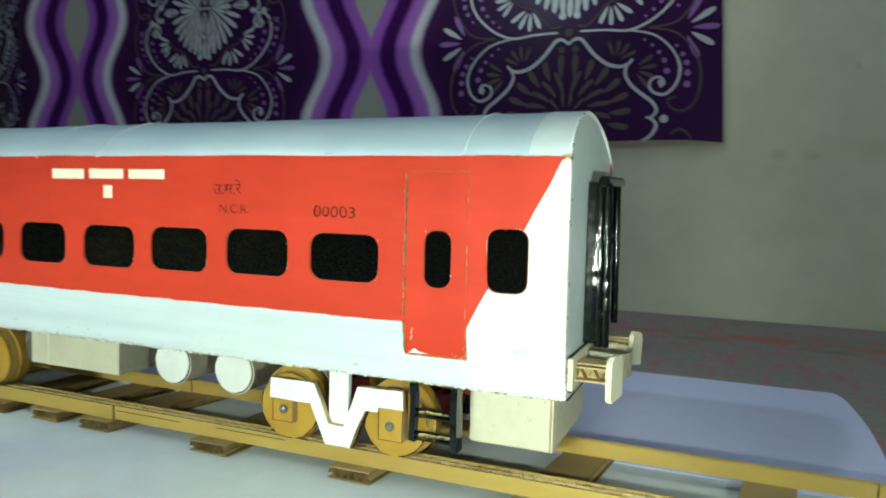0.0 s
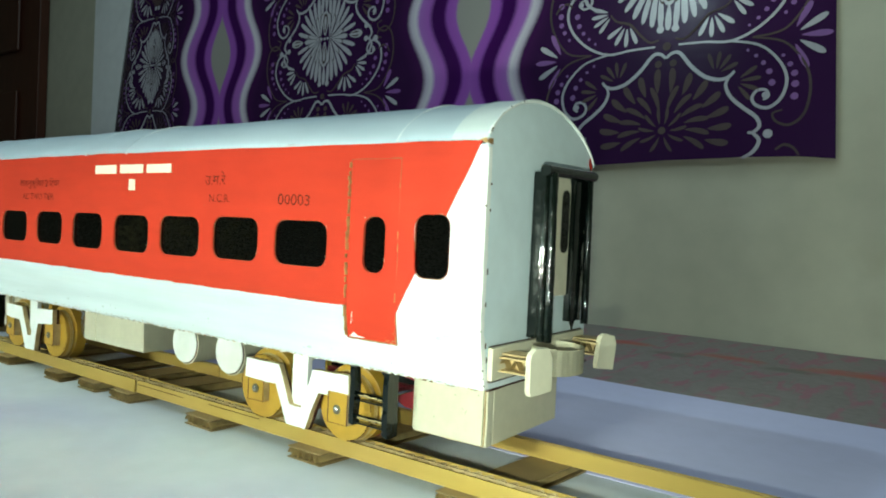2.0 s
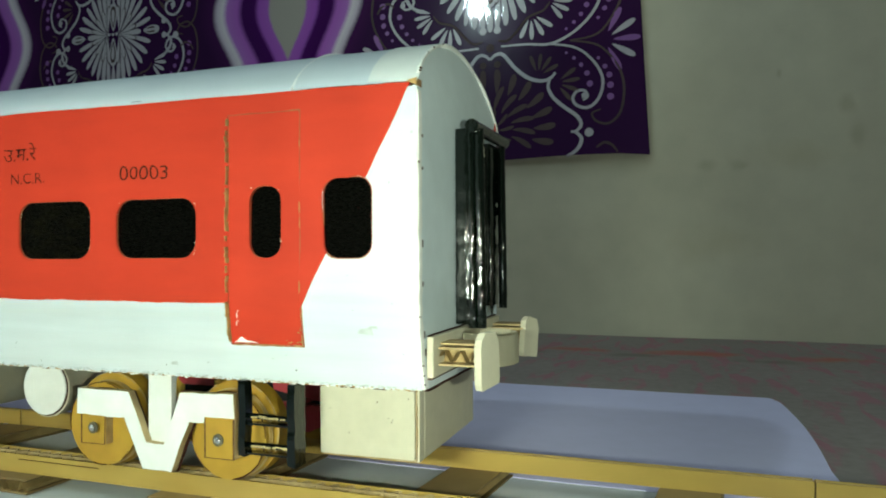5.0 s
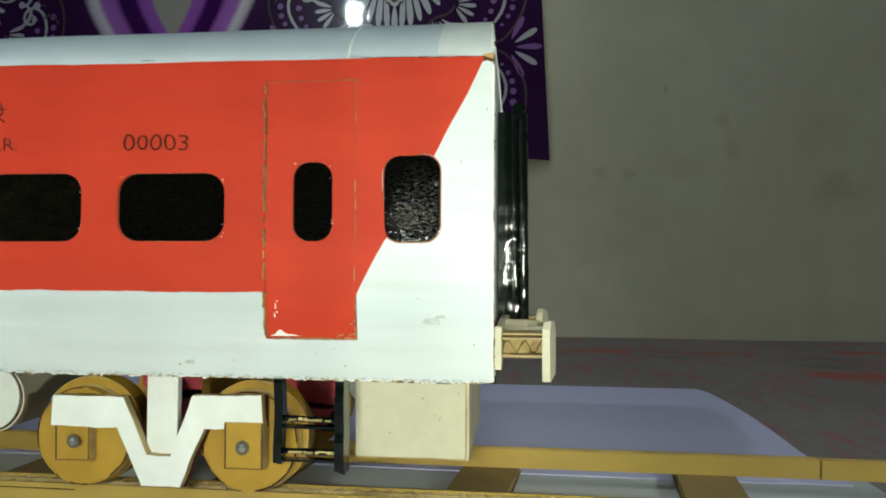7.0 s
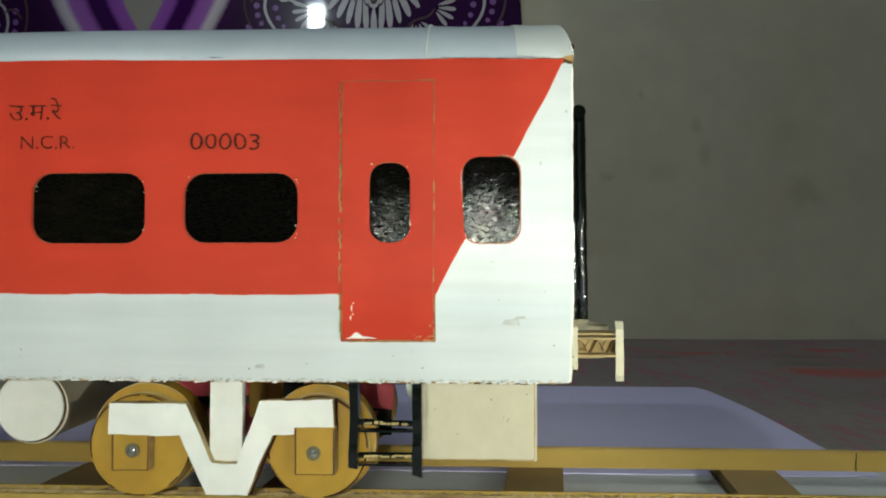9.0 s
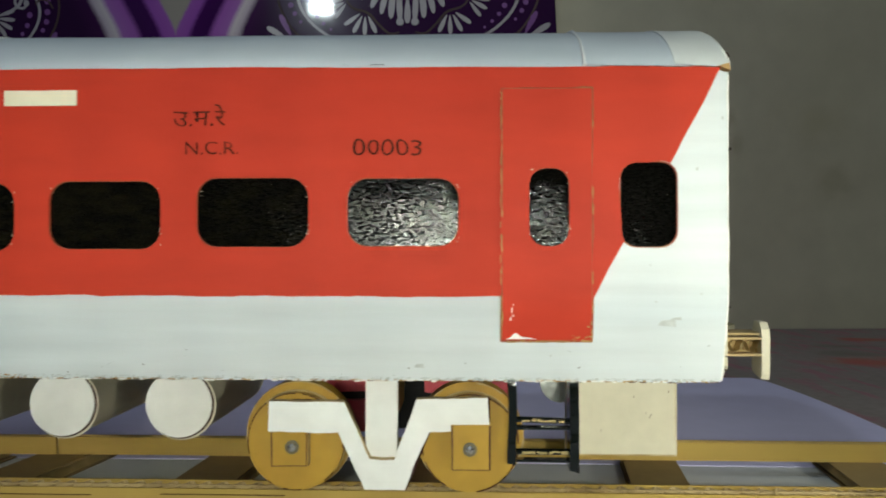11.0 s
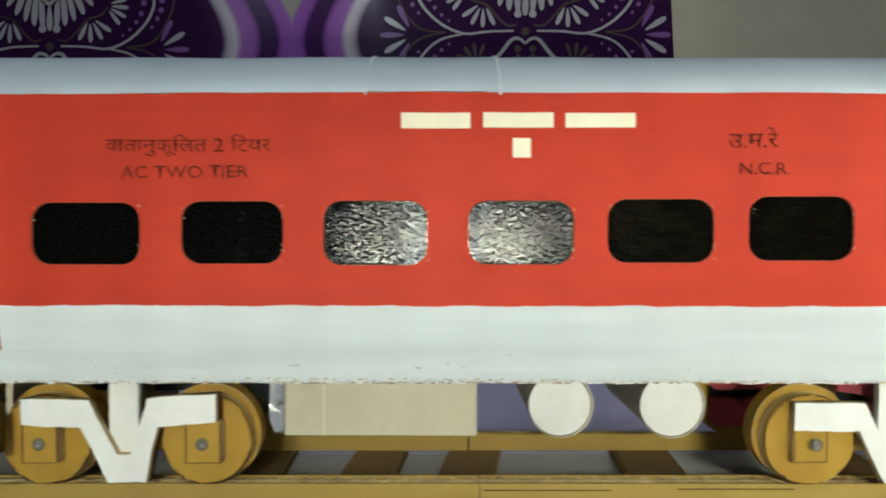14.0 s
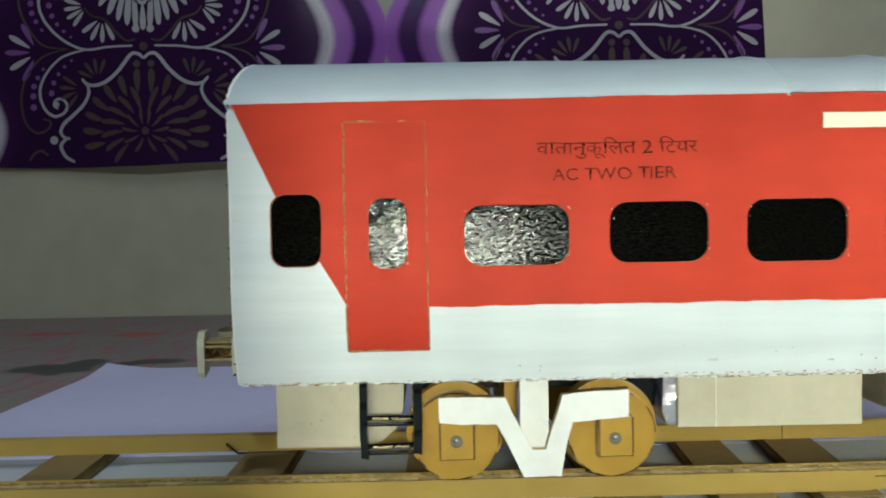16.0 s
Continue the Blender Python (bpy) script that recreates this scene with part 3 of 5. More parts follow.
class Print:
    """Flat printed shapes that lie on the cloth's surface."""

    def __init__(self, x, z):
        self.bm, self.x, self.z, self.lift = bmesh.new(), x, z, 0.0

    def at(self, u, w):
        x, z = self.x + u, self.z + w
        return self.bm.verts.new((x + cloth_pull(x, z), cloth_y(x, z) - 0.0011 - self.lift, z))

    def shape(self, pts, slot):
        mu, mw = sum(p[0] for p in pts) / len(pts), sum(p[1] for p in pts) / len(pts)
        c, ring = self.at(mu, mw), [self.at(*p) for p in pts]
        for i in range(len(ring)):
            f = self.bm.faces.new((c, ring[i], ring[(i + 1) % len(ring)]))
            f.material_index = slot
            f.normal_update()
            if f.normal.y > 0:
                f.normal_flip()

    def petal(self, u, w, length, width, angle, slot, lean=0.0, base=0.35):
        a = radians(angle)
        pts = []
        for i in range(14):
            s = 2 * math.pi * i / 14
            k = 0.5 - 0.5 * math.cos(s)
            d = width / 2 * math.sin(s) * (base + (1 - base) * k ** (1.0 if base > 0.2 else 1.4))
            l = length * k
            bend = lean * length * k * k
            pts.append((u + l * math.cos(a) - (d + bend) * math.sin(a), w + l * math.sin(a) + (d + bend) * math.cos(a)))
        self.shape(pts, slot)

    def dot(self, u, w, r, slot):
        self.shape([(u + r * math.cos(i * math.pi / 5), w + r * math.sin(i * math.pi / 5)) for i in range(10)], slot)

    def ribbon(self, pts, width, slot):
        """A smooth line through the points."""
        fine = []
        for i in range(len(pts) - 1):
            p0, p1, p2, p3 = pts[max(i - 1, 0)], pts[i], pts[i + 1], pts[min(i + 2, len(pts) - 1)]
            for k in range(5):
                t = k / 5
                fine.append(tuple(0.5 * (2 * p1[c] + (p2[c] - p0[c]) * t + (2 * p0[c] - 5 * p1[c] + 4 * p2[c] - p3[c]) * t * t
                                         + (3 * p1[c] - p0[c] - 3 * p2[c] + p3[c]) * t ** 3) for c in (0, 1)))
        fine.append(pts[-1])
        side = []
        for i, p in enumerate(fine):
            a, b = fine[max(i - 1, 0)], fine[min(i + 1, len(fine) - 1)]
            dx, dz = b[0] - a[0], b[1] - a[1]
            n = math.hypot(dx, dz) or 1
            h = width / 2 * (0.6 + 0.4 * math.sin(math.pi * min(1, (i + 2) / (len(fine) + 2))))
            side.append((self.at(p[0] - dz / n * h, p[1] + dx / n * h), self.at(p[0] + dz / n * h, p[1] - dx / n * h)))
        for a, b in zip(side, side[1:]):
            f = self.bm.faces.new((a[0], b[0], b[1], a[1]))
            f.material_index = slot
            f.normal_update()
            if f.normal.y > 0:
                f.normal_flip()

    def fan(self, u, w, angle, r, slots, n=5, spread=95, gap=0.25):
        for i in range(n):
            a = angle - spread / 2 + spread * i / (n - 1)
            ar = radians(a)
            self.petal(u + gap * r * math.cos(ar), w + gap * r * math.sin(ar), r * (1 - gap), r * 0.24, a, slots[i % len(slots)])


def flower(p, w, slot, squeeze):
    """A dense chrysanthemum: curved petals spring from two points beside its middle, with pointed leaves above and below."""
    for sx in (-1, 1):
        fu = sx * 0.013 * squeeze
        for i in range(15):
            a = radians(-84 + 12 * i)
            tip_u, tip_w = sx * (0.086 * math.cos(a) + 0.004) * squeeze, 0.09 * math.sin(a) * (1.0 + 0.06 * abs(math.sin(a)) ** 6)
            if abs(i - 7) < 1:
                tip_u *= 0.72
            du, dw = tip_u - fu, tip_w
            way, far = math.degrees(math.atan2(dw, du)), math.hypot(du, dw)
            curve = 0.13 * math.sin(2 * a) * sx
            p.petal(fu + 0.08 * du, w + 0.08 * dw, far * 0.92, (0.0170 if i % 2 else 0.0152) * (0.7 + 0.3 * squeeze), way, slot, curve, 0.1)
        # shorter petals lie over the long ones, with a dark outline
        for i in range(8):
            a = radians(-77 + 22 * i)
            du, dw = sx * 0.056 * math.cos(a) * squeeze - fu, 0.058 * math.sin(a)
            way, far = math.degrees(math.atan2(dw, du)), math.hypot(du, dw)
            for p.lift, grow, tone in ((0.0003, 1.0, 2), (0.0006, 0.9, slot)):
                p.petal(fu, w, far * (0.4 + 0.6 * grow), (0.0150 if tone == 2 else 0.0112) * squeeze, way, tone, 0.12 * math.sin(2 * a) * sx, 0.1)
        p.lift = 0.0
        # a trefoil with two dots at the flower's side
        for turn in (-20, 20):
            p.lift = 0.0003
            way = turn if sx > 0 else 180 - turn
            p.petal(sx * 0.070 * squeeze, w, 0.036 * squeeze, 0.014, way, slot, -0.3 * (1 if turn * sx > 0 else -1))
            p.lift = 0.0006
            p.petal(sx * 0.077 * squeeze, w + 0.002 * (1 if turn > 0 else -1), 0.020 * squeeze, 0.005, way, 2, -0.3 * (1 if turn * sx > 0 else -1))
            p.lift = 0.0
            p.dot(sx * 0.118 * squeeze, w + 0.013 * (1 if turn > 0 else -1), 0.0058, slot)
    for up_down in (1, -1):
        for lift, length, width, inner in ((0.0009, 0.054, 0.026, slot), (0.0012, 0.042, 0.018, 2), (0.0015, 0.030, 0.010, slot)):
            p.lift = lift
            p.petal(0, w + up_down * (0.006 + (0.054 - length) / 2), length, width * (0.5 + 0.5 * squeeze), 90 * up_down, inner)
        p.lift = 0.0
        p.petal(0, w + up_down * 0.056, 0.042, 0.013 * squeeze, 90 * up_down, slot)
    p.lift = 0.0018
    for u in (-0.009, 0.0, 0.009):
        p.dot(u * squeeze, w, 0.0032, slot)
    p.lift = 0.0


def column(x, squeeze):
    """One flower column of the print: silver flowers and, by turns, ones painted umber as silver that catches no light;
    scrolls and fans between them.
    """
    for k in (-1, 0, 1, 2):
        z = NODE_Z + k * REPEAT - drop_at(x)
        if z > 0.75:
            continue
        p = Print(x, z)
        S, L, U = 0, 1, 2
        bright = k % 2 == 0
        q = squeeze
        up = REPEAT / 2
        if k >= 0:
            flower(p, up, S if bright else U, q)
        if k == 0:
            hem = 0.262 - 1.4 * drop_at(x)
            for n, r0, length, width, lean in ((22, 0.058, 0.034, 0.0145, 0.1), (18, 0.03, 0.036, 0.0115, -0.2), (10, 0.01, 0.026, 0.0075, 0.2)):
                for i in range(n):
                    a = 360 * (i + 0.5 * (n == 26)) / n
                    ar = radians(a)
                    if z - up - 0.005 + (r0 + length) * math.sin(ar) < hem or z - up - 0.005 + r0 * math.sin(ar) < hem:
                        continue
                    p.petal(r0 * math.cos(ar) * q * 1.12, -up - 0.005 + r0 * math.sin(ar), length * (1.12 if abs(math.cos(ar)) < 0.3 else 1.0), width, a, U, lean * (1 if math.cos(ar) > 0 else -1))
            p.dot(0, -up - 0.005, 0.006, U) if z - up - 0.012 > hem else None
        for sx in (-1, 1):
            def c(pts):
                return [(sx * a * q, b) for a, b in pts]

            if k < 0:
                continue
            right = 0 if sx > 0 else 180
            p.ribbon(c([(0.017, 0.002), (0.055, 0.001), (0.09, -0.002), (0.123, 0.012), (0.150, 0.038), (0.162, 0.066), (0.157, 0.092), (0.141, 0.104), (0.127, 0.099), (0.122, 0.088), (0.128, 0.079), (0.138, 0.079), (0.142, 0.088), (0.136, 0.092)]), 0.0046, S)
            p.ribbon(c([(0.09, -0.002), (0.127, -0.012), (0.152, -0.035), (0.164, -0.062), (0.159, -0.088), (0.144, -0.102), (0.128, -0.098), (0.122, -0.087), (0.128, -0.077), (0.139, -0.077), (0.143, -0.086), (0.136, -0.091)]), 0.0046, S)
            p.ribbon(c([(0.0004, -0.0176), (0.008, -0.0106), (0.02, -0.0115), (0.038, -0.034), (0.058, -0.051), (0.077, -0.057), (0.09, -0.054), (0.0972, -0.046)]), 0.0058, S)
            p.ribbon(c([(0.09, -0.054), (0.0866, -0.067), (0.0944, -0.084), (0.111, -0.1), (0.128, -0.114), (0.1336, -0.127), (0.1267, -0.136), (0.119, -0.1365)]), 0.0056, S)
            p.ribbon(c([(0.1255, -0.137), (0.1342, -0.148), (0.1274, -0.164), (0.113, -0.173)]), 0.0056, S)
            p.ribbon(c([(0.012, 0.012), (0.026, 0.01), (0.042, 0.024), (0.058, 0.042), (0.08, 0.05), (0.09, 0.062)]), 0.004, U)
            for up_down in (1, -1):
                p.ribbon(c([(0.118, 0.0 * up_down), (0.158, 0.009 * up_down - 0.002), (0.184, 0.042 * up_down), (0.193, 0.075 * up_down), (0.188, 0.111 * up_down), (0.172, 0.127 * up_down),
                            (0.155, 0.123 * up_down), (0.149, 0.111 * up_down), (0.161, 0.106 * up_down)]), 0.0038, U)
                for du, dw, r in ((0.113, 0.018, 0.0022), (0.124, 0.027, 0.0028), (0.134, 0.038, 0.0034), (0.142, 0.051, 0.0042), (0.146, 0.067, 0.0048),
                                  (0.158, 0.030, 0.0026), (0.167, 0.043, 0.0038), (0.173, 0.056, 0.0045), (0.1745, 0.071, 0.005), (0.1745, 0.088, 0.0052)):
                    p.dot(sx * q * du, dw * up_down, r, L)
            p.dot(sx * 0.1446 * q, -0.139, 0.0066, S)
            p.dot(sx * 0.011 * q, 0.028, 0.0060, S)
            p.dot(sx * 0.011 * q, -0.0255, 0.0056, U)
            p.dot(0, 0.001, 0.0066, U) if sx > 0 else None
            p.dot(sx * 0.1405 * q, 0.085, 0.0046, S)
            p.dot(sx * 0.1385 * q, -0.084, 0.0046, S)
            p.fan(sx * 0.166 * q, -0.004, right, 0.05 * q, (L, S, L, S, L), spread=125)
            p.fan(sx * 0.062 * q, 0.047, -75 if sx > 0 else -105, 0.04, (S,), n=4, spread=80)
            p.fan(sx * 0.086 * q, 0.064, right - 18 * sx, 0.037, (S,), n=4, spread=70)
            p.fan(sx * 0.072 * q, -0.049, 68 if sx > 0 else 112, 0.034, (U,), n=4, spread=85)
            p.fan(sx * 0.098 * q, -0.062, right - 8 * sx, 0.036, (U,), n=4, spread=85)
            if z - 0.165 > 0.262 - 1.4 * drop_at(x) - 0.02:
                p.ribbon(c([(0.155, -0.162), (0.165, -0.155), (0.176, -0.159), (0.184, -0.170)]), 0.004, U)
        if p.bm.faces:
            part("flower_print", p.bm, (SILVER, LILAC, UMBER), curtain)
        else:
            p.bm.free()


column(0.376, 1.04)
column(-0.355, 1.0)
column(-1.008, 0.70)

# ---- the model coach ----
LONG, WIDE, LOW, EAVE = 0.5588, 0.117, 0.054, 0.1668
coach = thing("model_coach", "red and white cardboard model of a railway sleeper coach", "model train")

WINDOWS = [(0.092, 0.134, 0.1015, 0.1255), (0.150, 0.1895, 0.1018, 0.126), (0.205, 0.2455, 0.1012, 0.1262), (0.261, 0.302, 0.1015, 0.1262),
           (0.315, 0.356, 0.1022, 0.1268), (0.3695, 0.410, 0.103, 0.1278), (0.424, 0.464, 0.1032, 0.1275)]
ENDS = [(0.016, 0.0358, 0.1025, 0.131), (0.5212, 0.541, 0.103, 0.133)]
DOORS = [(0.0455, 0.0772, 0.0684, 0.1588), (0.4795, 0.5112, 0.0695, 0.1592)]
DOOR_PANES = [(0.0543, 0.0697, 0.101, 0.129), (0.489, 0.5032, 0.1032, 0.131)]

grown = lambda w, g: (w[0] - g, w[1] + g, w[2] - g, w[3] + g)
holes = [rounded(*grown(w, 0.0006), 0.0072) for w in WINDOWS] + [rounded(*grown(w, 0.0003), 0.0058) for w in ENDS]
door_holes = [rounded(*w, 0.0058) for w in DOOR_PANES]


def tuck_y(z):
    """The side leans inwards below the red panel."""
    return 0.0065 * max(0.0, (0.09 - z) / 0.036) ** 1.7


def tucked(bm, all_y=True):
    for z in (0.09, 0.085, 0.08, 0.075, 0.07, 0.065, 0.06):
        bmesh.ops.bisect_plane(bm, geom=list(bm.verts) + list(bm.edges) + list(bm.faces), plane_co=(0, 0, z), plane_no=(0, 0, 1))
    for v in bm.verts:
        if all_y or v.co.y < 0.012:
            v.co.y += tuck_y(v.co.z)
    return bm


def bow(x):
    """The roof's edge rises a little towards the coach's middle."""
    return 0.0016 * math.sin(math.pi * min(max(x / LONG, 0.0), 1.0)) ** 0.8


def bowed(bm):
    for v in bm.verts:
        v.co.z += bow(v.co.x) * min(1.0, max(0.0, (v.co.z - 0.161) / 0.004))
    return bm


side = part("side_wall", tucked(bowed(slab(shaky([(0.0005, LOW), (LONG - 0.0005, LOW), (LONG, EAVE - 0.002), (0, EAVE - 0.002)], 0.0025, 0.0006, 2.0), holes + [rounded(*grown(d, -0.0035), 0.001) for d in DOORS], 0.0, 0.0022))), WHITE, coach,
            "white hand-painted card side with cut-out windows")
left_pane, right_pane = (rounded(*grown(w, 0.0001), 0.0058) for w in ENDS)
livery = ([(0.0775, 0.0857), (0.4792, 0.0852), (0.4792, 0.1595), (0.5115, 0.1595), (0.5115, 0.084)] + [right_pane[i] for i in (14, 13, 12, 11, 10, 9, 8, 7, 6, 5, 4, 3)]
          + [(0.5565, 0.1664), (0.0015, 0.1664)] + [left_pane[i] for i in (8, 7, 6, 5, 4, 3, 2, 1, 0, 23, 22, 21)] + [(0.0452, 0.0862), (0.0452, 0.1591), (0.0775, 0.1591)])
part("red_livery", bowed(slab(shaky(livery, 0.003, 0.0007, 4.0), [rounded(*grown(w, 0.0001), 0.0072) for w in WINDOWS], -0.0004, 0.0006)), RED, coach,
     "brick red hand-painted side panel with uneven edges")
for d, h in zip(DOORS, door_holes):
    part("door_groove", tucked(slab(rounded(*grown(d, 0.0007), 0.0006), [rounded(*grown(d, -0.0012), 0.0006)], -0.00016, 0.0001)), GROOVE, coach)
    leaf = part("door", tucked(slab(shaky(rounded(*grown(d, -0.0001), 0.0006), 0.006, 0.0001, 7.0), [h], -0.0003, 0.002)), RED, coach, "red card door with scraped edges")
for w in WINDOWS + ENDS + DOOR_PANES:
    # each film is glued in a little askew
    g, cx, cz = grown(w, 0.0022), (w[0] + w[1]) / 2, (w[2] + w[3]) / 2
    lean, turn = 0.02 * noise.noise((cx * 90, 1.0, 4.0)), 0.02 * noise.noise((cx * 70, 6.0, 2.0))
    bm = slab(rounded(*g, 0.006), [], 0.0011, 0.0017)
    for v in bm.verts:
        v.co.y += max(-0.0003, min(0.0008, lean * (v.co.z - cz) + turn * (v.co.x - cx)))
    part("window_pane", bm, PANE, coach, "glossy black film pane")
# the cut paper edge round each opening
for w, r in [(w, 0.0072) for w in WINDOWS] + [(w, 0.0058) for w in ENDS + DOOR_PANES]:
    part("window_rim", slab(rounded(*grown(w, 0.0008), r), [rounded(*grown(w, -0.00005), r)], 0.00012, 0.0008), GROOVE, coach)

# worn door lines: bare card shows where the paint was cut
random.seed(4)


def worn_line(x0, z0, x1, z1, width, fill, material, y=-0.00075, longest=0.006):
    bm = bmesh.new()
    length = math.hypot(x1 - x0, z1 - z0)
    ux, uz = (x1 - x0) / length, (z1 - z0) / length
    s = 0.0
    while s < length:
        run = min(random.uniform(longest * 0.2, longest), length - s)
        if random.random() < fill:
            w = width * random.uniform(0.35, 1.0)
            o = random.uniform(-0.3, 0.3) * width
            pts = [(x0 + ux * a - uz * (b + o), z0 + uz * a + ux * (b + o)) for a, b in ((s, -w / 2), (s + run * 0.5, -w * 0.65), (s + run, -w / 3), (s + run, w / 3), (s + run * 0.4, w / 2), (s, w / 4))]
            vs = [bm.verts.new((px, y + tuck_y(pz), pz)) for px, pz in pts]
            f = bm.faces.new(vs)
            f.normal_update()
            if f.normal.y > 0:
                f.normal_flip()
        s += run * random.uniform(0.8, 1.5)
    return bm


def scraps(*a, **k):
    """Paint flakes too small to pick apart."""
    return tagged(part(*a, **k), kind="stuff")


def specks(count, x0, x1, z0, z1, least, most, seed_y):
    bm = bmesh.new()
    for _ in range(count):
        x, z, r = random.uniform(x0, x1), random.uniform(z0, z1), random.uniform(least, most)
        vs = []
        for k in range(6):
            a, q = 2 * math.pi * k / 6, r * random.uniform(0.5, 1.2)
            vs.append(bm.verts.new((x + 1.4 * q * math.cos(a), seed_y + tuck_y(z), z + q * math.sin(a))))
        f = bm.faces.new(vs)
        f.normal_update()
        if f.normal.y > 0:
            f.normal_flip()
    return bm


def raised_cut(x, z0, z1, fill, deep):
    """Bare card standing up along a cut, seen mostly from the side."""
    bm = bmesh.new()
    z = z0
    while z < z1:
        run = random.uniform(0.0005, 0.0021)
        if random.random() < fill:
            o, w = random.uniform(-0.0003, 0.0002), random.uniform(0.00015, 0.00055)
            t0, t1 = tuck_y(z), tuck_y(z + run)
            box(bm, x + o, x + o + w, (t0 + t1) / 2 - deep * random.uniform(0.6, 1.0), (t0 + t1) / 2, z, min(z + run, z1))
        z += run * random.uniform(0.8, 1.15)
    return bm


scraps("worn_edge", raised_cut(0.4790, 0.0700, 0.1585, 0.86, 0.0024), SCRAPE, coach, "bare brown card along the door's cut")
scraps("worn_edge", worn_line(0.4865, 0.1595, 0.5050, 0.1597, 0.0007, 0.6, SCRAPE), SCRAPE, coach)
scraps("worn_edge", worn_line(0.5114, 0.07, 0.5114, 0.1595, 0.0005, 0.45, SCRAPE), SCRAPE, coach)
scraps("worn_edge", worn_line(0.4795, 0.0693, 0.5115, 0.0692, 0.0008, 0.8, SCRAPE), SCRAPE, coach)
scraps("worn_edge", specks(14, 0.504, 0.5115, 0.0692, 0.0715, 0.00015, 0.0004, -0.0007), SCRAPE, coach)
scraps("worn_edge", specks(9, 0.5100, 0.5116, 0.0705, 0.0800, 0.00015, 0.0004, -0.0007), SCRAPE, coach)
scraps("worn_edge", raised_cut(0.0450, 0.0690, 0.1585, 0.85, 0.0018), SCRAPE, coach)
scraps("worn_edge", worn_line(0.0455, 0.1591, 0.0775, 0.1591, 0.0005, 0.5, SCRAPE), SCRAPE, coach)
scraps("worn_edge", worn_line(0.0775, 0.086, 0.0775, 0.159, 0.0004, 0.45, SCRAPE), SCRAPE, coach)
scraps("worn_edge", worn_line(0.0455, 0.0682, 0.0775, 0.0682, 0.0009, 0.8, SCRAPE), SCRAPE, coach)
scraps("torn_edge", worn_line(0.002, LOW + 0.0004, LONG - 0.002, LOW + 0.0004, 0.0007, 0.6, SCRAPE, -0.0006, 0.0018), SCRAPE, coach, "torn lower edge showing brown card")
scraps("torn_edge", worn_line(0.002, LOW + 0.0001, LONG - 0.002, LOW + 0.0001, 0.0004, 0.3, DARKLINE, -0.0009, 0.003), DARKLINE, coach)
scraps("torn_edge", worn_line(0.002, LOW + 0.0009, LONG - 0.002, LOW + 0.0009, 0.0010, 0.6, SMUDGE, -0.0006, 0.002), SMUDGE, coach)
scraps("torn_edge", worn_line(0.002, LOW + 0.0003, LONG - 0.002, LOW + 0.0003, 0.0008, 0.3, CHALK, -0.0010, 0.0032), CHALK, coach)
scraps("torn_edge", worn_line(0.15, LOW + 0.0022, 0.30, LOW + 0.0016, 0.0006, 0.35, SCRAPE, -0.0007, 0.0015), SCRAPE, coach)
scraps("torn_edge", worn_line(0.30, LOW + 0.0016, LONG - 0.002, LOW + 0.0013, 0.0005, 0.3, SMUDGE, -0.0007, 0.002), SMUDGE, coach)
scraps("joint_line", bowed(worn_line(0.001, EAVE - 0.0001, LONG - 0.001, EAVE - 0.0001, 0.0006, 0.9, DARKLINE, -0.0006)), DARKLINE, coach)
chip = shaky([(0.4808, 0.0699), (0.4918, 0.0699), (0.4890, 0.0704), (0.4868, 0.0707), (0.4856, 0.0714), (0.4845, 0.0722), (0.4834, 0.0716), (0.4826, 0.0706)], 0.0006, 0.0003, 3.0)
scraps("paint_slip", tucked(slab(chip, [], -0.0008, -0.0005)), CHALK, coach)
for x, z, h in ((0.4826, 0.0796, 0.0022), (0.4822, 0.0768, 0.0016), (0.4831, 0.0784, 0.0006), (0.4834, 0.0822, 0.0005)):
    fleck = [(x, z), (x + 0.0003, z - 0.0002), (x + 0.0004, z + h * 0.6), (x + 0.0001, z + h)]
    scraps("paint_slip", tucked(slab(shaky(fleck, 0.0004, 0.00035, z * 900), [], -0.0005, -0.0003)), CHALK, coach)
for x, z, w, h, seed in ((0.5345, 0.0752, 0.0065, 0.0022, 1.0), (0.539, 0.0772, 0.004, 0.0009, 2.0), (0.4475, 0.0592, 0.004, 0.0014, 3.0), (0.5475, 0.1300, 0.0009, 0.0011, 4.0),
                         (0.5565, 0.1480, 0.0008, 0.001, 5.0), (0.4965, 0.0635, 0.0008, 0.0006, 6.0), (0.466, 0.0605, 0.0007, 0.0006, 7.0), (0.24, 0.0602, 0.003, 0.0008, 8.0), (0.19, 0.0612, 0.005, 0.0009, 9.0)):
    part("smudge", tucked(slab(shaky([(x, z), (x + w, z - h * 0.2), (x + w * 0.9, z + h), (x + w * 0.2, z + h * 0.8)], 0.0008, 0.0003, seed), [], -0.00012, 0.0001)), SMUDGE, coach)

random.seed(11)


scraps("dirt_speck", specks(30, 0.005, LONG - 0.005, LOW + 0.001, 0.068, 0.0001, 0.0003, -0.0007), DARKLINE, coach)
scraps("dirt_speck", specks(5, 0.52, LONG - 0.003, 0.062, 0.1, 0.0001, 0.00035, -0.0007), SMUDGE, coach)
scraps("dirt_speck", specks(12, 0.05, 0.5, 0.132, 0.162, 0.0001, 0.00022, -0.0008), GROOVE, coach)
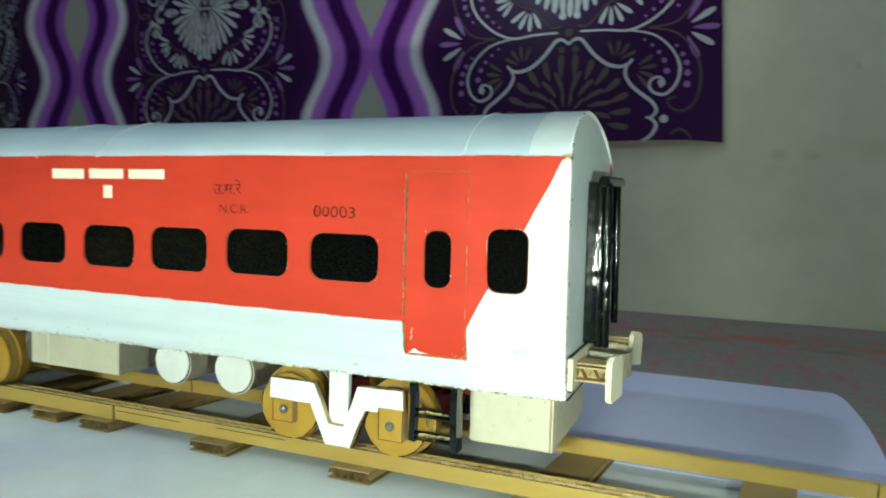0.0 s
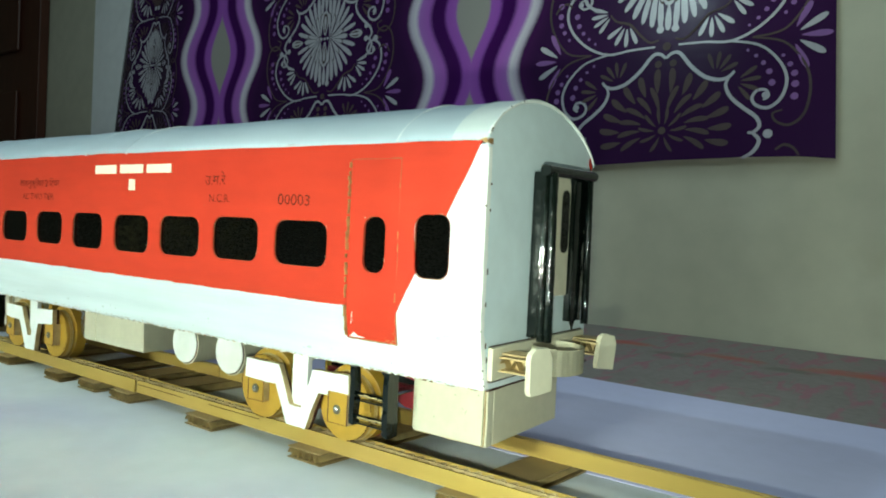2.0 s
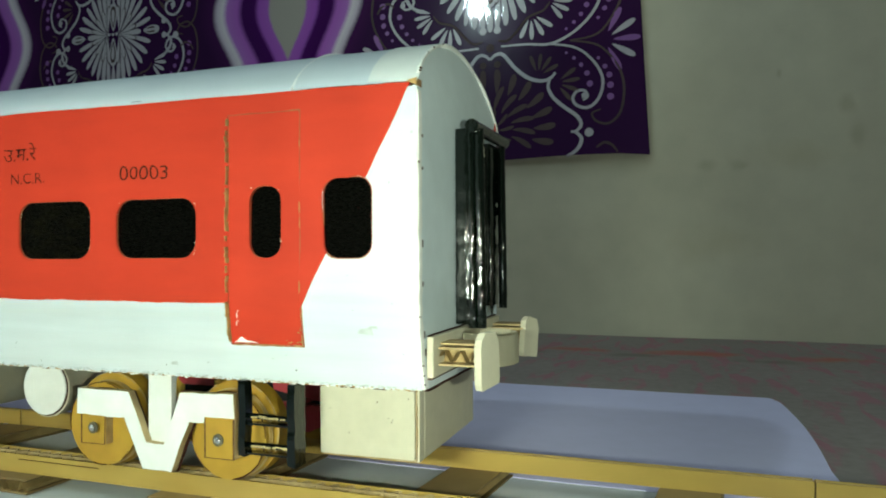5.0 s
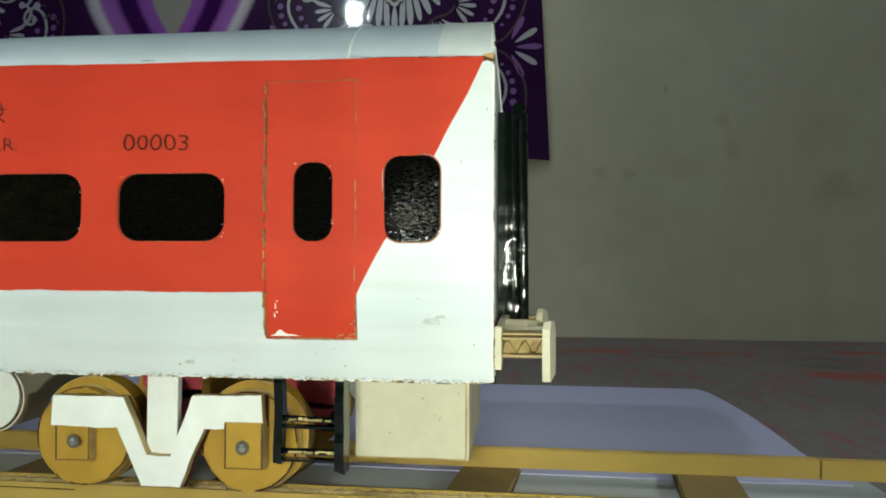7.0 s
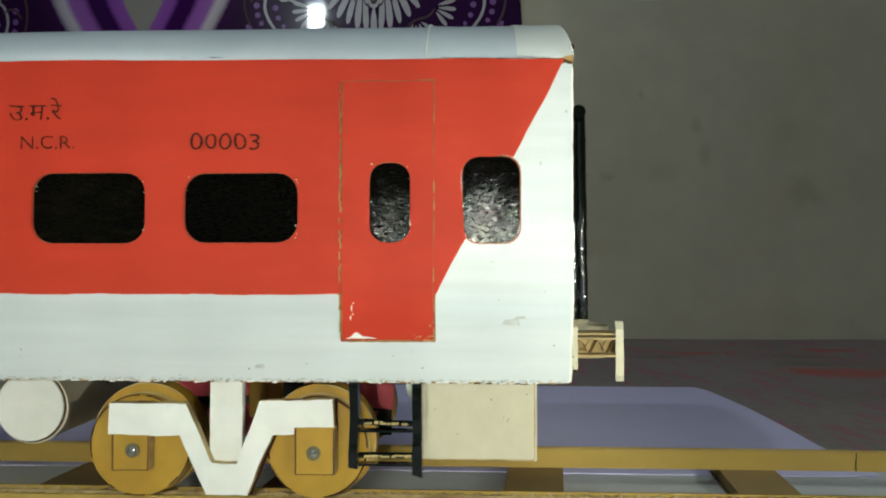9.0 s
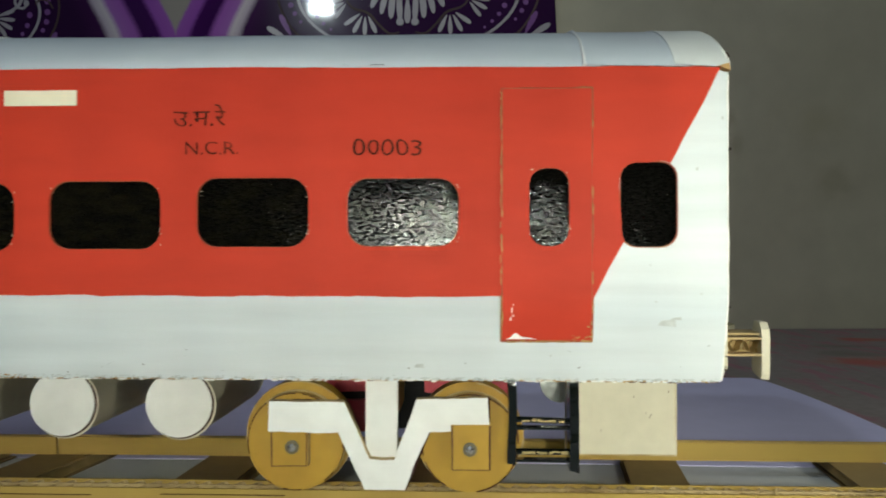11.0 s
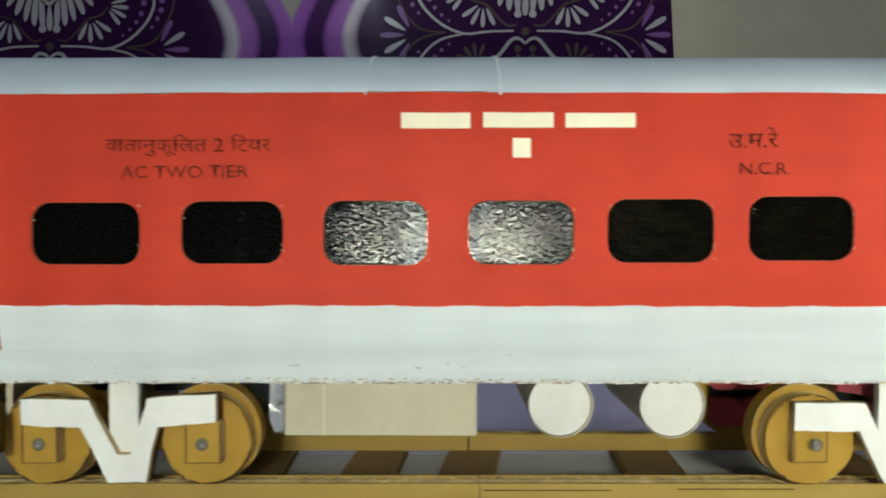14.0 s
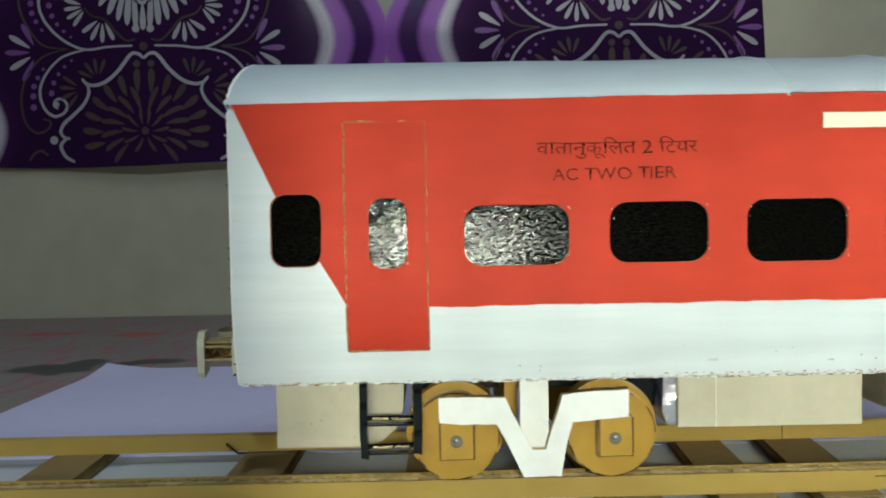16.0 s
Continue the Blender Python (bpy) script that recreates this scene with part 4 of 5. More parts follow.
for w in WINDOWS + DOOR_PANES:
    for cx, cz, n in ((w[1] - 0.0008, w[2] + 0.004, 4), (w[0] + 0.0008, w[3] - 0.004, 2), (w[1] - 0.001, w[3] - 0.005, 2)):
        scraps("paint_chip", specks(n, cx, cx + 0.0012, cz - 0.003, cz + 0.004, 0.00012, 0.00032, -0.0006), CREAM, coach)

# paper stickers
for x0, x1, z0, z1 in ((0.2352, 0.2618, 0.1540, 0.1600), (0.2668, 0.2938, 0.1542, 0.1600), (0.2986, 0.3253, 0.1543, 0.1598), (0.2782, 0.2850, 0.1428, 0.1502)):
    part("sticker", slab(shaky([(x0, z0), (x1, z0), (x1, z1), (x0, z1)], 0.006, 0.00018, x0 * 9), [], -0.0009, -0.0003), STICKER, coach, "cream paper sticker")


def lettering(body, x, z, width, height, slant=0.0, tilt=0.0, thin=-0.003):
    """Pencil lettering drawn on the side, fitted into its width and height."""
    cu = bpy.data.curves.new("pencil_lettering", "FONT")
    cu.body, cu.size, cu.offset, cu.resolution_u = body, 1.0, thin, 3
    tmp = new("pencil_lettering", cu)
    bpy.context.view_layer.update()
    me = bpy.data.meshes.new_from_object(tmp.evaluated_get(bpy.context.evaluated_depsgraph_get()))
    bpy.data.objects.remove(tmp)
    co = [v.co.copy() for v in me.vertices]
    x0, x1, z0, z1 = min(c.x for c in co), max(c.x for c in co), min(c.y for c in co), max(c.y for c in co)
    for v, c in zip(me.vertices, co):
        u, w = (c.x - x0) / (x1 - x0), (c.y - z0) / (z1 - z0)
        px, pz = u * width + slant * w * height, w * height + tilt * u
        px += 0.00045 * noise.noise((px * 250 + x * 90, pz * 250, 1.0))
        pz += 0.00045 * noise.noise((px * 200 + x * 90, pz * 250, 5.0))
        v.co = (x + px, -0.00095, z + pz)
    me.materials.append(LETTER)
    ob = new("pencil_lettering", me)
    ob.parent = coach
    return tagged(ob, "dark pencil lettering drawn by hand")


lettering("00003", 0.4262, 0.1358, 0.0245, 0.0058, 0.0, -0.0004)
lettering("N.C.R.", 0.3655, 0.1362, 0.0192, 0.0047, 0.0, 0.0)
lettering("\u0909.\u092e.\u0930\u0947", 0.3612, 0.1462, 0.0190, 0.0078, 0.0, 0.0004)
lettering("\u0935\u093e\u0924\u093e\u0928\u0941\u0915\u0942\u093f\u0932\u0924 2 \u093f\u091f\u092f\u0930", 0.1212, 0.1432, 0.0640, 0.0084)
lettering("AC TWO TIER", 0.1272, 0.1347, 0.0490, 0.0048, 0.0, 0.0004)

# far side, ends, floor
part("far_side_wall", boxes((0.0005, LONG - 0.0005, WIDE - 0.0022, WIDE, LOW, EAVE)), WHITE, coach)
# near-black plate closes the coach's underside
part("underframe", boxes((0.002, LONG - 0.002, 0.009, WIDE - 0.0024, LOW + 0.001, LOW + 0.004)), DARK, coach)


def roof_z(y):
    """The roof's section: a low vault, rounder at its shoulders than a circle."""
    u = (y - WIDE / 2) / (WIDE / 2)
    u = max(-1.0, min(1.0, u))
    r = 0.0769
    circle = (math.sqrt(r * r - (u * WIDE / 2) ** 2) - (r - 0.027)) * 0.963
    ellipse = 0.026 * math.sqrt(max(0.0, 1 - u * u))
    return EAVE + 0.62 * circle + 0.38 * ellipse


def end_board(x0, x1):
    """An end wall with a vaulted top, as a plate across the coach."""
    ys = [0.0024 + (WIDE - 0.0048) * i / 24 for i in range(25)]
    back = -0.0026 if x0 > 0.2 else 0.0024
    bm = bmesh.new()
    rows = [[bm.verts.new((x0, y, LOW + 0.0005)) for y in ys], [bm.verts.new((x0, y, EAVE - 0.004)) for y in ys]]
    for k in (0.25, 0.5, 0.75, 1.0):
        row = []
        for y in ys:
            z = EAVE - 0.004 + (roof_z(y) - 0.0012 - EAVE + 0.004) * k
            row.append(bm.verts.new((x0 + back * max(0.0, (z - EAVE) / 0.027) ** 1.2, y, z)))
        rows.append(row)
    for b, a in zip(rows, rows[1:]):
        for i in range(24):
            bm.faces.new((a[i], a[i + 1], b[i + 1], b[i]))
    ex = bmesh.ops.extrude_face_region(bm, geom=list(bm.faces))
    bmesh.ops.translate(bm, vec=(x1 - x0, 0, 0), verts=[v for v in ex["geom"] if isinstance(v, bmesh.types.BMVert)])
    bmesh.ops.recalc_face_normals(bm, faces=list(bm.faces))
    return bm


part("end_wall", tucked(end_board(LONG - 0.0024, LONG), False), ENDGREY, coach, "pale grey card end wall")
part("end_wall", tucked(end_board(0.0, 0.0024), False), ENDGREY, coach, "pale grey card end wall")
# white corner edges of the end boards
for x in (LONG - 0.0012, -0.0006):
    bm = boxes((x, x + 0.0017, 0.0003, 0.0042, LOW + 0.0004, EAVE - 0.003), bevel=0.0005)
    for k in range(1, 60):
        bmesh.ops.bisect_plane(bm, geom=list(bm.verts) + list(bm.edges) + list(bm.faces), plane_co=(0, 0, LOW + (EAVE - LOW - 0.003) * k / 60), plane_no=(0, 0, 1))
    for v in bm.verts:
        v.co.y += (0.0009 if v.co.y > 0.002 else 0.00035) * noise.noise((v.co.z * 220, x, 3.0 + (v.co.y > 0.002)))
        v.co.x += 0.0003 * noise.noise((v.co.z * 300, x, 7.0))
    part("corner_strip", tucked(bm), CHALK, coach, "white worn corner edge")
    part("bottom_strip", tucked(boxes((x, x + 0.0017, 0.0042, WIDE - 0.003, LOW + 0.0002, LOW + 0.0045), bevel=0.0004), False), WHITE, coach)
    bm = slab(shaky([(0.0045, LOW - 0.0006), (WIDE - 0.003, LOW - 0.0005), (WIDE - 0.003, LOW + 0.0003), (0.0045, LOW + 0.0003)], 0.002, 0.0004, x * 40), [], 0.0, 0.0019)
    part("dark_edge_line", bm, DARKLINE, coach).matrix_basis = Matrix.Translation((x, 0.0062, 0)) @ Matrix.Rotation(radians(90), 4, "Z") @ Matrix.Diagonal((1, -1, 1, 1))
bm = bmesh.new()
for i in range(6):
    z = LOW + 0.006 + (EAVE - LOW - 0.012) * i / 6 + random.uniform(-0.006, 0.008)
    h = random.uniform(0.0006, 0.003)
    box(bm, LONG + 0.0004, LONG + 0.0007, 0.0040 + tuck_y(z), 0.0046 + tuck_y(z), z, z + h)
scraps("worn_edge", bm, DARKLINE, coach)


def roof_sheet(x0, x1, lift, curl0=0.0, curl1=0.0, end0=0.0, end1=0.0, paint=ROOF):
    """One sheet of the vaulted roof; end0 and end1 round the shoulders off at the coach's ends."""
    bm = bmesh.new()
    nx, ny = max(3, int((x1 - x0) / 0.008)), 40
    g = []
    for i in range(nx + 1):
        s = i / nx
        row = []
        for j in range(ny + 1):
            y = -0.0008 + (WIDE + 0.0016) * j / ny
            z = roof_z(y) + lift
            cut = 1 - min(1.0, (z - EAVE) / 0.027)
            x = x0 + (x1 - x0) * s
            if i == 0:
                x += end0 * (1 - cut) ** 1.2
            if i == nx:
                x -= end1 * (1 - cut) ** 1.2
            wave = 0.0004 * noise.noise((x * 22, y * 30, 2.0)) + bow(x) * max(0.0, cut)
            row.append(bm.verts.new((x, y, z + wave + 0.0003 * (curl0 if i == 0 else curl1 if i == nx else 0))))
        g.append(row)
    for i in range(nx):
        for j in range(ny):
            bm.faces.new((g[i][j], g[i + 1][j], g[i + 1][j + 1], g[i][j + 1]))
    ex = bmesh.ops.extrude_face_region(bm, geom=list(bm.faces))
    bmesh.ops.translate(bm, vec=(0, 0, -0.0007), verts=[v for v in ex["geom"] if isinstance(v, bmesh.types.BMVert)])
    bmesh.ops.recalc_face_normals(bm, faces=list(bm.faces))
    return part("roof_sheet", bm, paint, coach, "pale blue-grey painted roof sheet", smooth=True)


for x0, x1, lift, c0, c1, e0, e1 in ((-0.001, 0.227, 0.0002, 0, 0, 0.0024, 0), (0.222, 0.273, 0.00035, 0, 0, 0, 0), (0.268, 0.514, 0.0, 0, 0, 0, 0),
                                     (0.509, 0.546, 0.0002, 1, 0, 0, 0), (0.540, 0.5595, 0.0004, 1, 0, 0, 0.0026)):
    roof_sheet(x0, x1, lift, c0, c1, e0, e1, ROOF_PALE if x0 > 0.53 else ROOF)
for x, lift in ((0.2215, 0.0005), (0.2735, 0.0005), (0.5085, 0.0005)):
    bm = bmesh.new()
    arc = [(x + 0.0005 * noise.noise((j * 0.3, x * 40, 2.0)), -0.0009 + (WIDE + 0.0018) * j / 40) for j in range(41)]
    for (xa, ya), (xb, yb) in zip(arc, arc[1:]):
        rod(bm, (xa, ya, roof_z(ya) + lift - 0.0001), (xb, yb, roof_z(yb) + lift + 0.0001), 0.0006 + 0.0003 * noise.noise((ya * 60, x * 30, 4.0)), 6)
    part("seam_edge", bm, SEAM, coach, "white paper edge of a roof sheet")
for x, inset in ((LONG + 0.0002, -0.0026), (-0.0002, 0.0024)):
    bm = bmesh.new()
    arc = []
    for i in range(41):
        y = 0.0012 + (WIDE - 0.0024) * i / 40
        z = roof_z(y) - 0.0004
        arc.append((x + inset * max(0.0, (z - EAVE) / 0.027) ** 1.2, y, z))
    for a, b in zip(arc, arc[1:]):
        rod(bm, a, b, 0.0008 + 0.0005 * noise.noise((a[1] * 90, x, 1.0)), 6)
    part("roof_rim", bm, CHALK, coach, "white worn rim of the roof")
chips = random.Random(21)
for x, side_x in ((LONG + 0.0009, 1), (-0.0009, -1)):
    bm = bmesh.new()
    for _ in range(14 if side_x < 0 else 5):
        y = 0.0006 + 0.05 * chips.random() ** 2
        z, inset = roof_z(y), -0.0026 if side_x > 0 else 0.0024
        px = x + inset * max(0.0, (z - EAVE) / 0.027) ** 1.2
        r = chips.uniform(0.00015, 0.00045)
        box(bm, px - r, px + r, y - r, y + r, z - r * 0.6, z + r * 1.1)
    for _ in range(10 if side_x < 0 else 5):
        z, r = chips.uniform(LOW + 0.002, EAVE - 0.001), chips.uniform(0.0001, 0.00022)
        y = 0.0002 + tuck_y(z)
        box(bm, x - r - 0.0002 * side_x, x + r - 0.0002 * side_x, y - 0.0005, y + 0.0005, z, z + r * chips.uniform(1.5, 5))
    scraps("worn_edge", bm, DARKLINE, coach, "dark chips along the worn end edges")
bm = slab(shaky([(0.5552, EAVE - 0.0003), (0.5592, EAVE - 0.0018), (0.5592, EAVE + 0.0006), (0.5570, EAVE + 0.0002)], 0.002, 0.0003, 6.0), [], -0.0011, 0.0045)
part("torn_corner", bm, SCRAPE, coach, "bare brown card at the roof's corner")


bm = slab(shaky([(0.1095, EAVE + 0.0005), (0.1130, EAVE - 0.0035), (0.1140, EAVE - 0.0005), (0.1108, EAVE + 0.0042)], 0.001, 0.0004, 2.0), [], 0.0, 0.0004)
part("paint_slip", bm, RED, coach, "red paint mark on the end wall's edge").matrix_basis = Matrix.Translation((LONG + 0.0003, 0, 0)) @ Matrix.Rotation(radians(90), 4, "Z") @ Matrix.Diagonal((1, -1, 1, 1))


# ends: gangway, buffer beam, buffers, coupler; local x grows outwards from the end wall
def end_gear(x, turn, reach, up):
    gear = part("buffer_beam", boxes((0.0, 0.0026, 0.0085, 0.1085, LOW + 0.0046, 0.0738), bevel=0.0004), CREAM, coach, "cream card buffer beam")
    gear.matrix_basis = Matrix.Translation((x, 0, 0)) @ Matrix.Diagonal((turn, 1, 1, 1))
    # thin dark strips paint the shadow lines over and under the beam
    part("dark_edge_line", boxes((0.0002, 0.0010, 0.0085, 0.1085, 0.0739, 0.0743), (0.0002, 0.0022, 0.0085, 0.1085, LOW + 0.0040, LOW + 0.0045)), DARKLINE, gear)
    part("gangway_door", slab(shaky([(0.058, 0.0945), (0.083, 0.0945), (0.083, 0.1535), (0.0815, 0.1565), (0.0595, 0.1565), (0.058, 0.1535)], 0.004, 0.0003, 2.0), [], 0, 0.001), CREAM, gear, "cream card gangway door").matrix_basis = Matrix.Translation((0.0012, 0, 0)) @ Matrix.Rotation(radians(90), 4, "Z") @ Matrix.Diagonal((1, -1, 1, 1))

    def rolled(bm, x0, y0, r, z0, z1, seed):
        """A roll of painted paper, with dents and ridges in its gloss."""
        n, rows = 14, []
        for i in range(61):
            z = z0 + (z1 - z0) * i / 60
            row = []
            for k in range(n):
                a = 2 * math.pi * k / n
                q = r * (1 + 0.10 * noise.noise((z * 260, k * 0.7, seed)) + 0.07 * noise.noise((z * 700, k * 1.3, seed + 4)))
                row.append(bm.verts.new((x0 + q * math.cos(a) - 0.0009 * (z - z0) / (z1 - z0), y0 + q * math.sin(a), z)))
            rows.append(row)
        for lo, hi in zip(rows, rows[1:]):
            for k in range(n):
                bm.faces.new((lo[k], lo[(k + 1) % n], hi[(k + 1) % n], hi[k]))
        bm.faces.new(rows[-1])
        bm.faces.new(rows[0][::-1])

    def crumpled(bm):
        for v in bm.verts:
            v.co.x += 0.00025 * noise.noise((v.co.z * 260, v.co.y * 200, 3.0))
            v.co.y += 0.00025 * noise.noise((v.co.z * 300, v.co.x * 300, 8.0))

    for y0, y1, deep, foot, rolls in ((0.0442, 0.0490, 0.0062, 0.0752, ((0.0070, 0.0462), (0.0105, 0.0466))), (0.0850, 0.0985, 0.0046, 0.0800, ((0.0072, 0.0978),))):
        bm = boxes((0.0, deep, y0, y1, foot, 0.1570), bevel=0.0004)
        for k in range(1, 40):
            bmesh.ops.bisect_plane(bm, geom=list(bm.verts) + list(bm.edges) + list(bm.faces), plane_co=(0, 0, foot + (0.157 - foot) * k / 40), plane_no=(0, 0, 1))
        crumpled(bm)
        bellows = part("gangway_bellows", bm, BLACK, gear, "glossy black painted gangway bellows", True)
        for x0, yy in rolls:
            bm = bmesh.new()
            rolled(bm, x0, yy, 0.0021, foot - 0.0016, 0.1565, x0 * 900)
            part("roll", bm, BLACK, bellows, "", True)
    # a torn flap under the far bellows
    part("flap", slab(shaky([(0.0845, 0.082), (0.0925, 0.081), (0.0890, 0.0755)], 0.002, 0.0003, 1.0), [], 0, 0.0008), BLACK, gear).matrix_basis = Matrix.Translation((0.0035, 0, 0)) @ Matrix.Rotation(radians(90), 4, "Z") @ Matrix.Diagonal((1, -1, 1, 1))
    part("gangway_roller", rod(bmesh.new(), (0.0082, 0.0405, 0.1572), (0.0074, 0.1000, 0.1592), 0.0028, 16), BLACK, gear, "black roller over the gangway", True)
    part("oval_window", slab(rounded(0.0713, 0.0797, 0.1170, 0.1500, 0.0041, 6), [], 0, 0.0005), PANE, gear, "narrow black oval pane").matrix_basis = Matrix.Translation((0.0030, 0, 0)) @ Matrix.Rotation(radians(90), 4, "Z") @ Matrix.Diagonal((1, -1, 1, 1))
    for y in (0.0215, 0.1000):
        bm = bmesh.new()
        for z in (0.0628 + up / 3, 0.0690):
            box(bm, 0.0026, reach, y - 0.007, y + 0.007, z - 0.0004, z + 0.0004)
        box(bm, 0.0026, reach, y - 0.005, y + 0.007, 0.0701, 0.0708)
        stem = part("buffer_stem", bm, FLUTE, gear, "buffer stem of stacked corrugated card")
        bm = bmesh.new()
        flute(bm, 0.0028, reach, 0.0660 + up / 4, y - 0.0070, y - 0.002, 0.0022 - up / 4, 0.0064, "flat", 14)
        flute(bm, 0.0010, reach, 0.0660 + up / 4, y - 0.0015, y + 0.0068, 0.0022 - up / 4, 0.0064, "flat", 14)
        bmesh.ops.solidify(bm, geom=list(bm.faces), thickness=0.0007)
        box(bm, 0.0028, reach, y - 0.0005, y + 0.0066, 0.0632 + up / 3, 0.0685)
        part("corrugation", bm, STRAW, stem)
        k = 0.9 if y < 0.05 else 0.82
        o = [(y - 0.0090, 0.0552 + up), (y - 0.0078, 0.0528 + up), (y + 0.0082, 0.0532 + up), (y + 0.0090, 0.0548 + up), (y + 0.0090, 0.0705), (y + 0.0060, 0.0755), (y - 0.0040, 0.0762), (y - 0.0080, 0.0738), (y - 0.0090, 0.0705)]
        o = [(y + (a - y) * k, 0.0644 + (b - 0.0644) * k) for a, b in o]
        pl = part("buffer_plate", slab(shaky(o, 0.004, 0.0003, y * 70), [], 0.0, 0.0028), CREAM, gear, "cream card buffer plate")
        askew = Matrix.Translation((0, y, 0.065)) @ Matrix.Rotation(radians(-10 if y < 0.05 else -14), 4, "Z") @ Matrix.Rotation(radians(2 if y < 0.05 else -9), 4, "X") @ Matrix.Translation((0, -y, -0.065))
        pl.matrix_basis = Matrix.Translation((reach, 0, 0)) @ askew @ Matrix.Rotation(radians(90), 4, "Z") @ Matrix.Diagonal((1, -1, 1, 1))
    # coupler: a bent strip of card, open at its top
    bm = bmesh.new()
    prof = [(0.0026, 0.046), (0.012, 0.045)] + [(0.0145 + 0.0075 * math.sin(radians(a)) * 1.1, 0.0595 - 0.0140 * math.cos(radians(a))) for a in range(0, 181, 15)] + [(0.012, 0.074), (0.0026, 0.073)]
    lo = [bm.verts.new((a, b, 0.0578)) for a, b in prof]
    hi = [bm.verts.new((a, b, 0.0716 - 0.0012 * a / 0.02)) for a, b in prof]
    for i in range(len(prof) - 1):
        bm.faces.new((lo[i], lo[i + 1], hi[i + 1], hi[i]))
    bmesh.ops.solidify(bm, geom=list(bm.faces), thickness=0.0009)
    cp = part("coupler", bm, CREAM, gear, "bent cream card coupler")
    part("coupler_floor", boxes((0.0028, 0.0185, 0.0482, 0.0708, 0.0648, 0.0656)), SLEEPER, cp, "bare brown card inside the coupler")
    return gear


end_gear(LONG + 0.0004, 1, 0.0182, 0.0)
end_gear(-0.0006, -1, 0.0168, 0.0026)


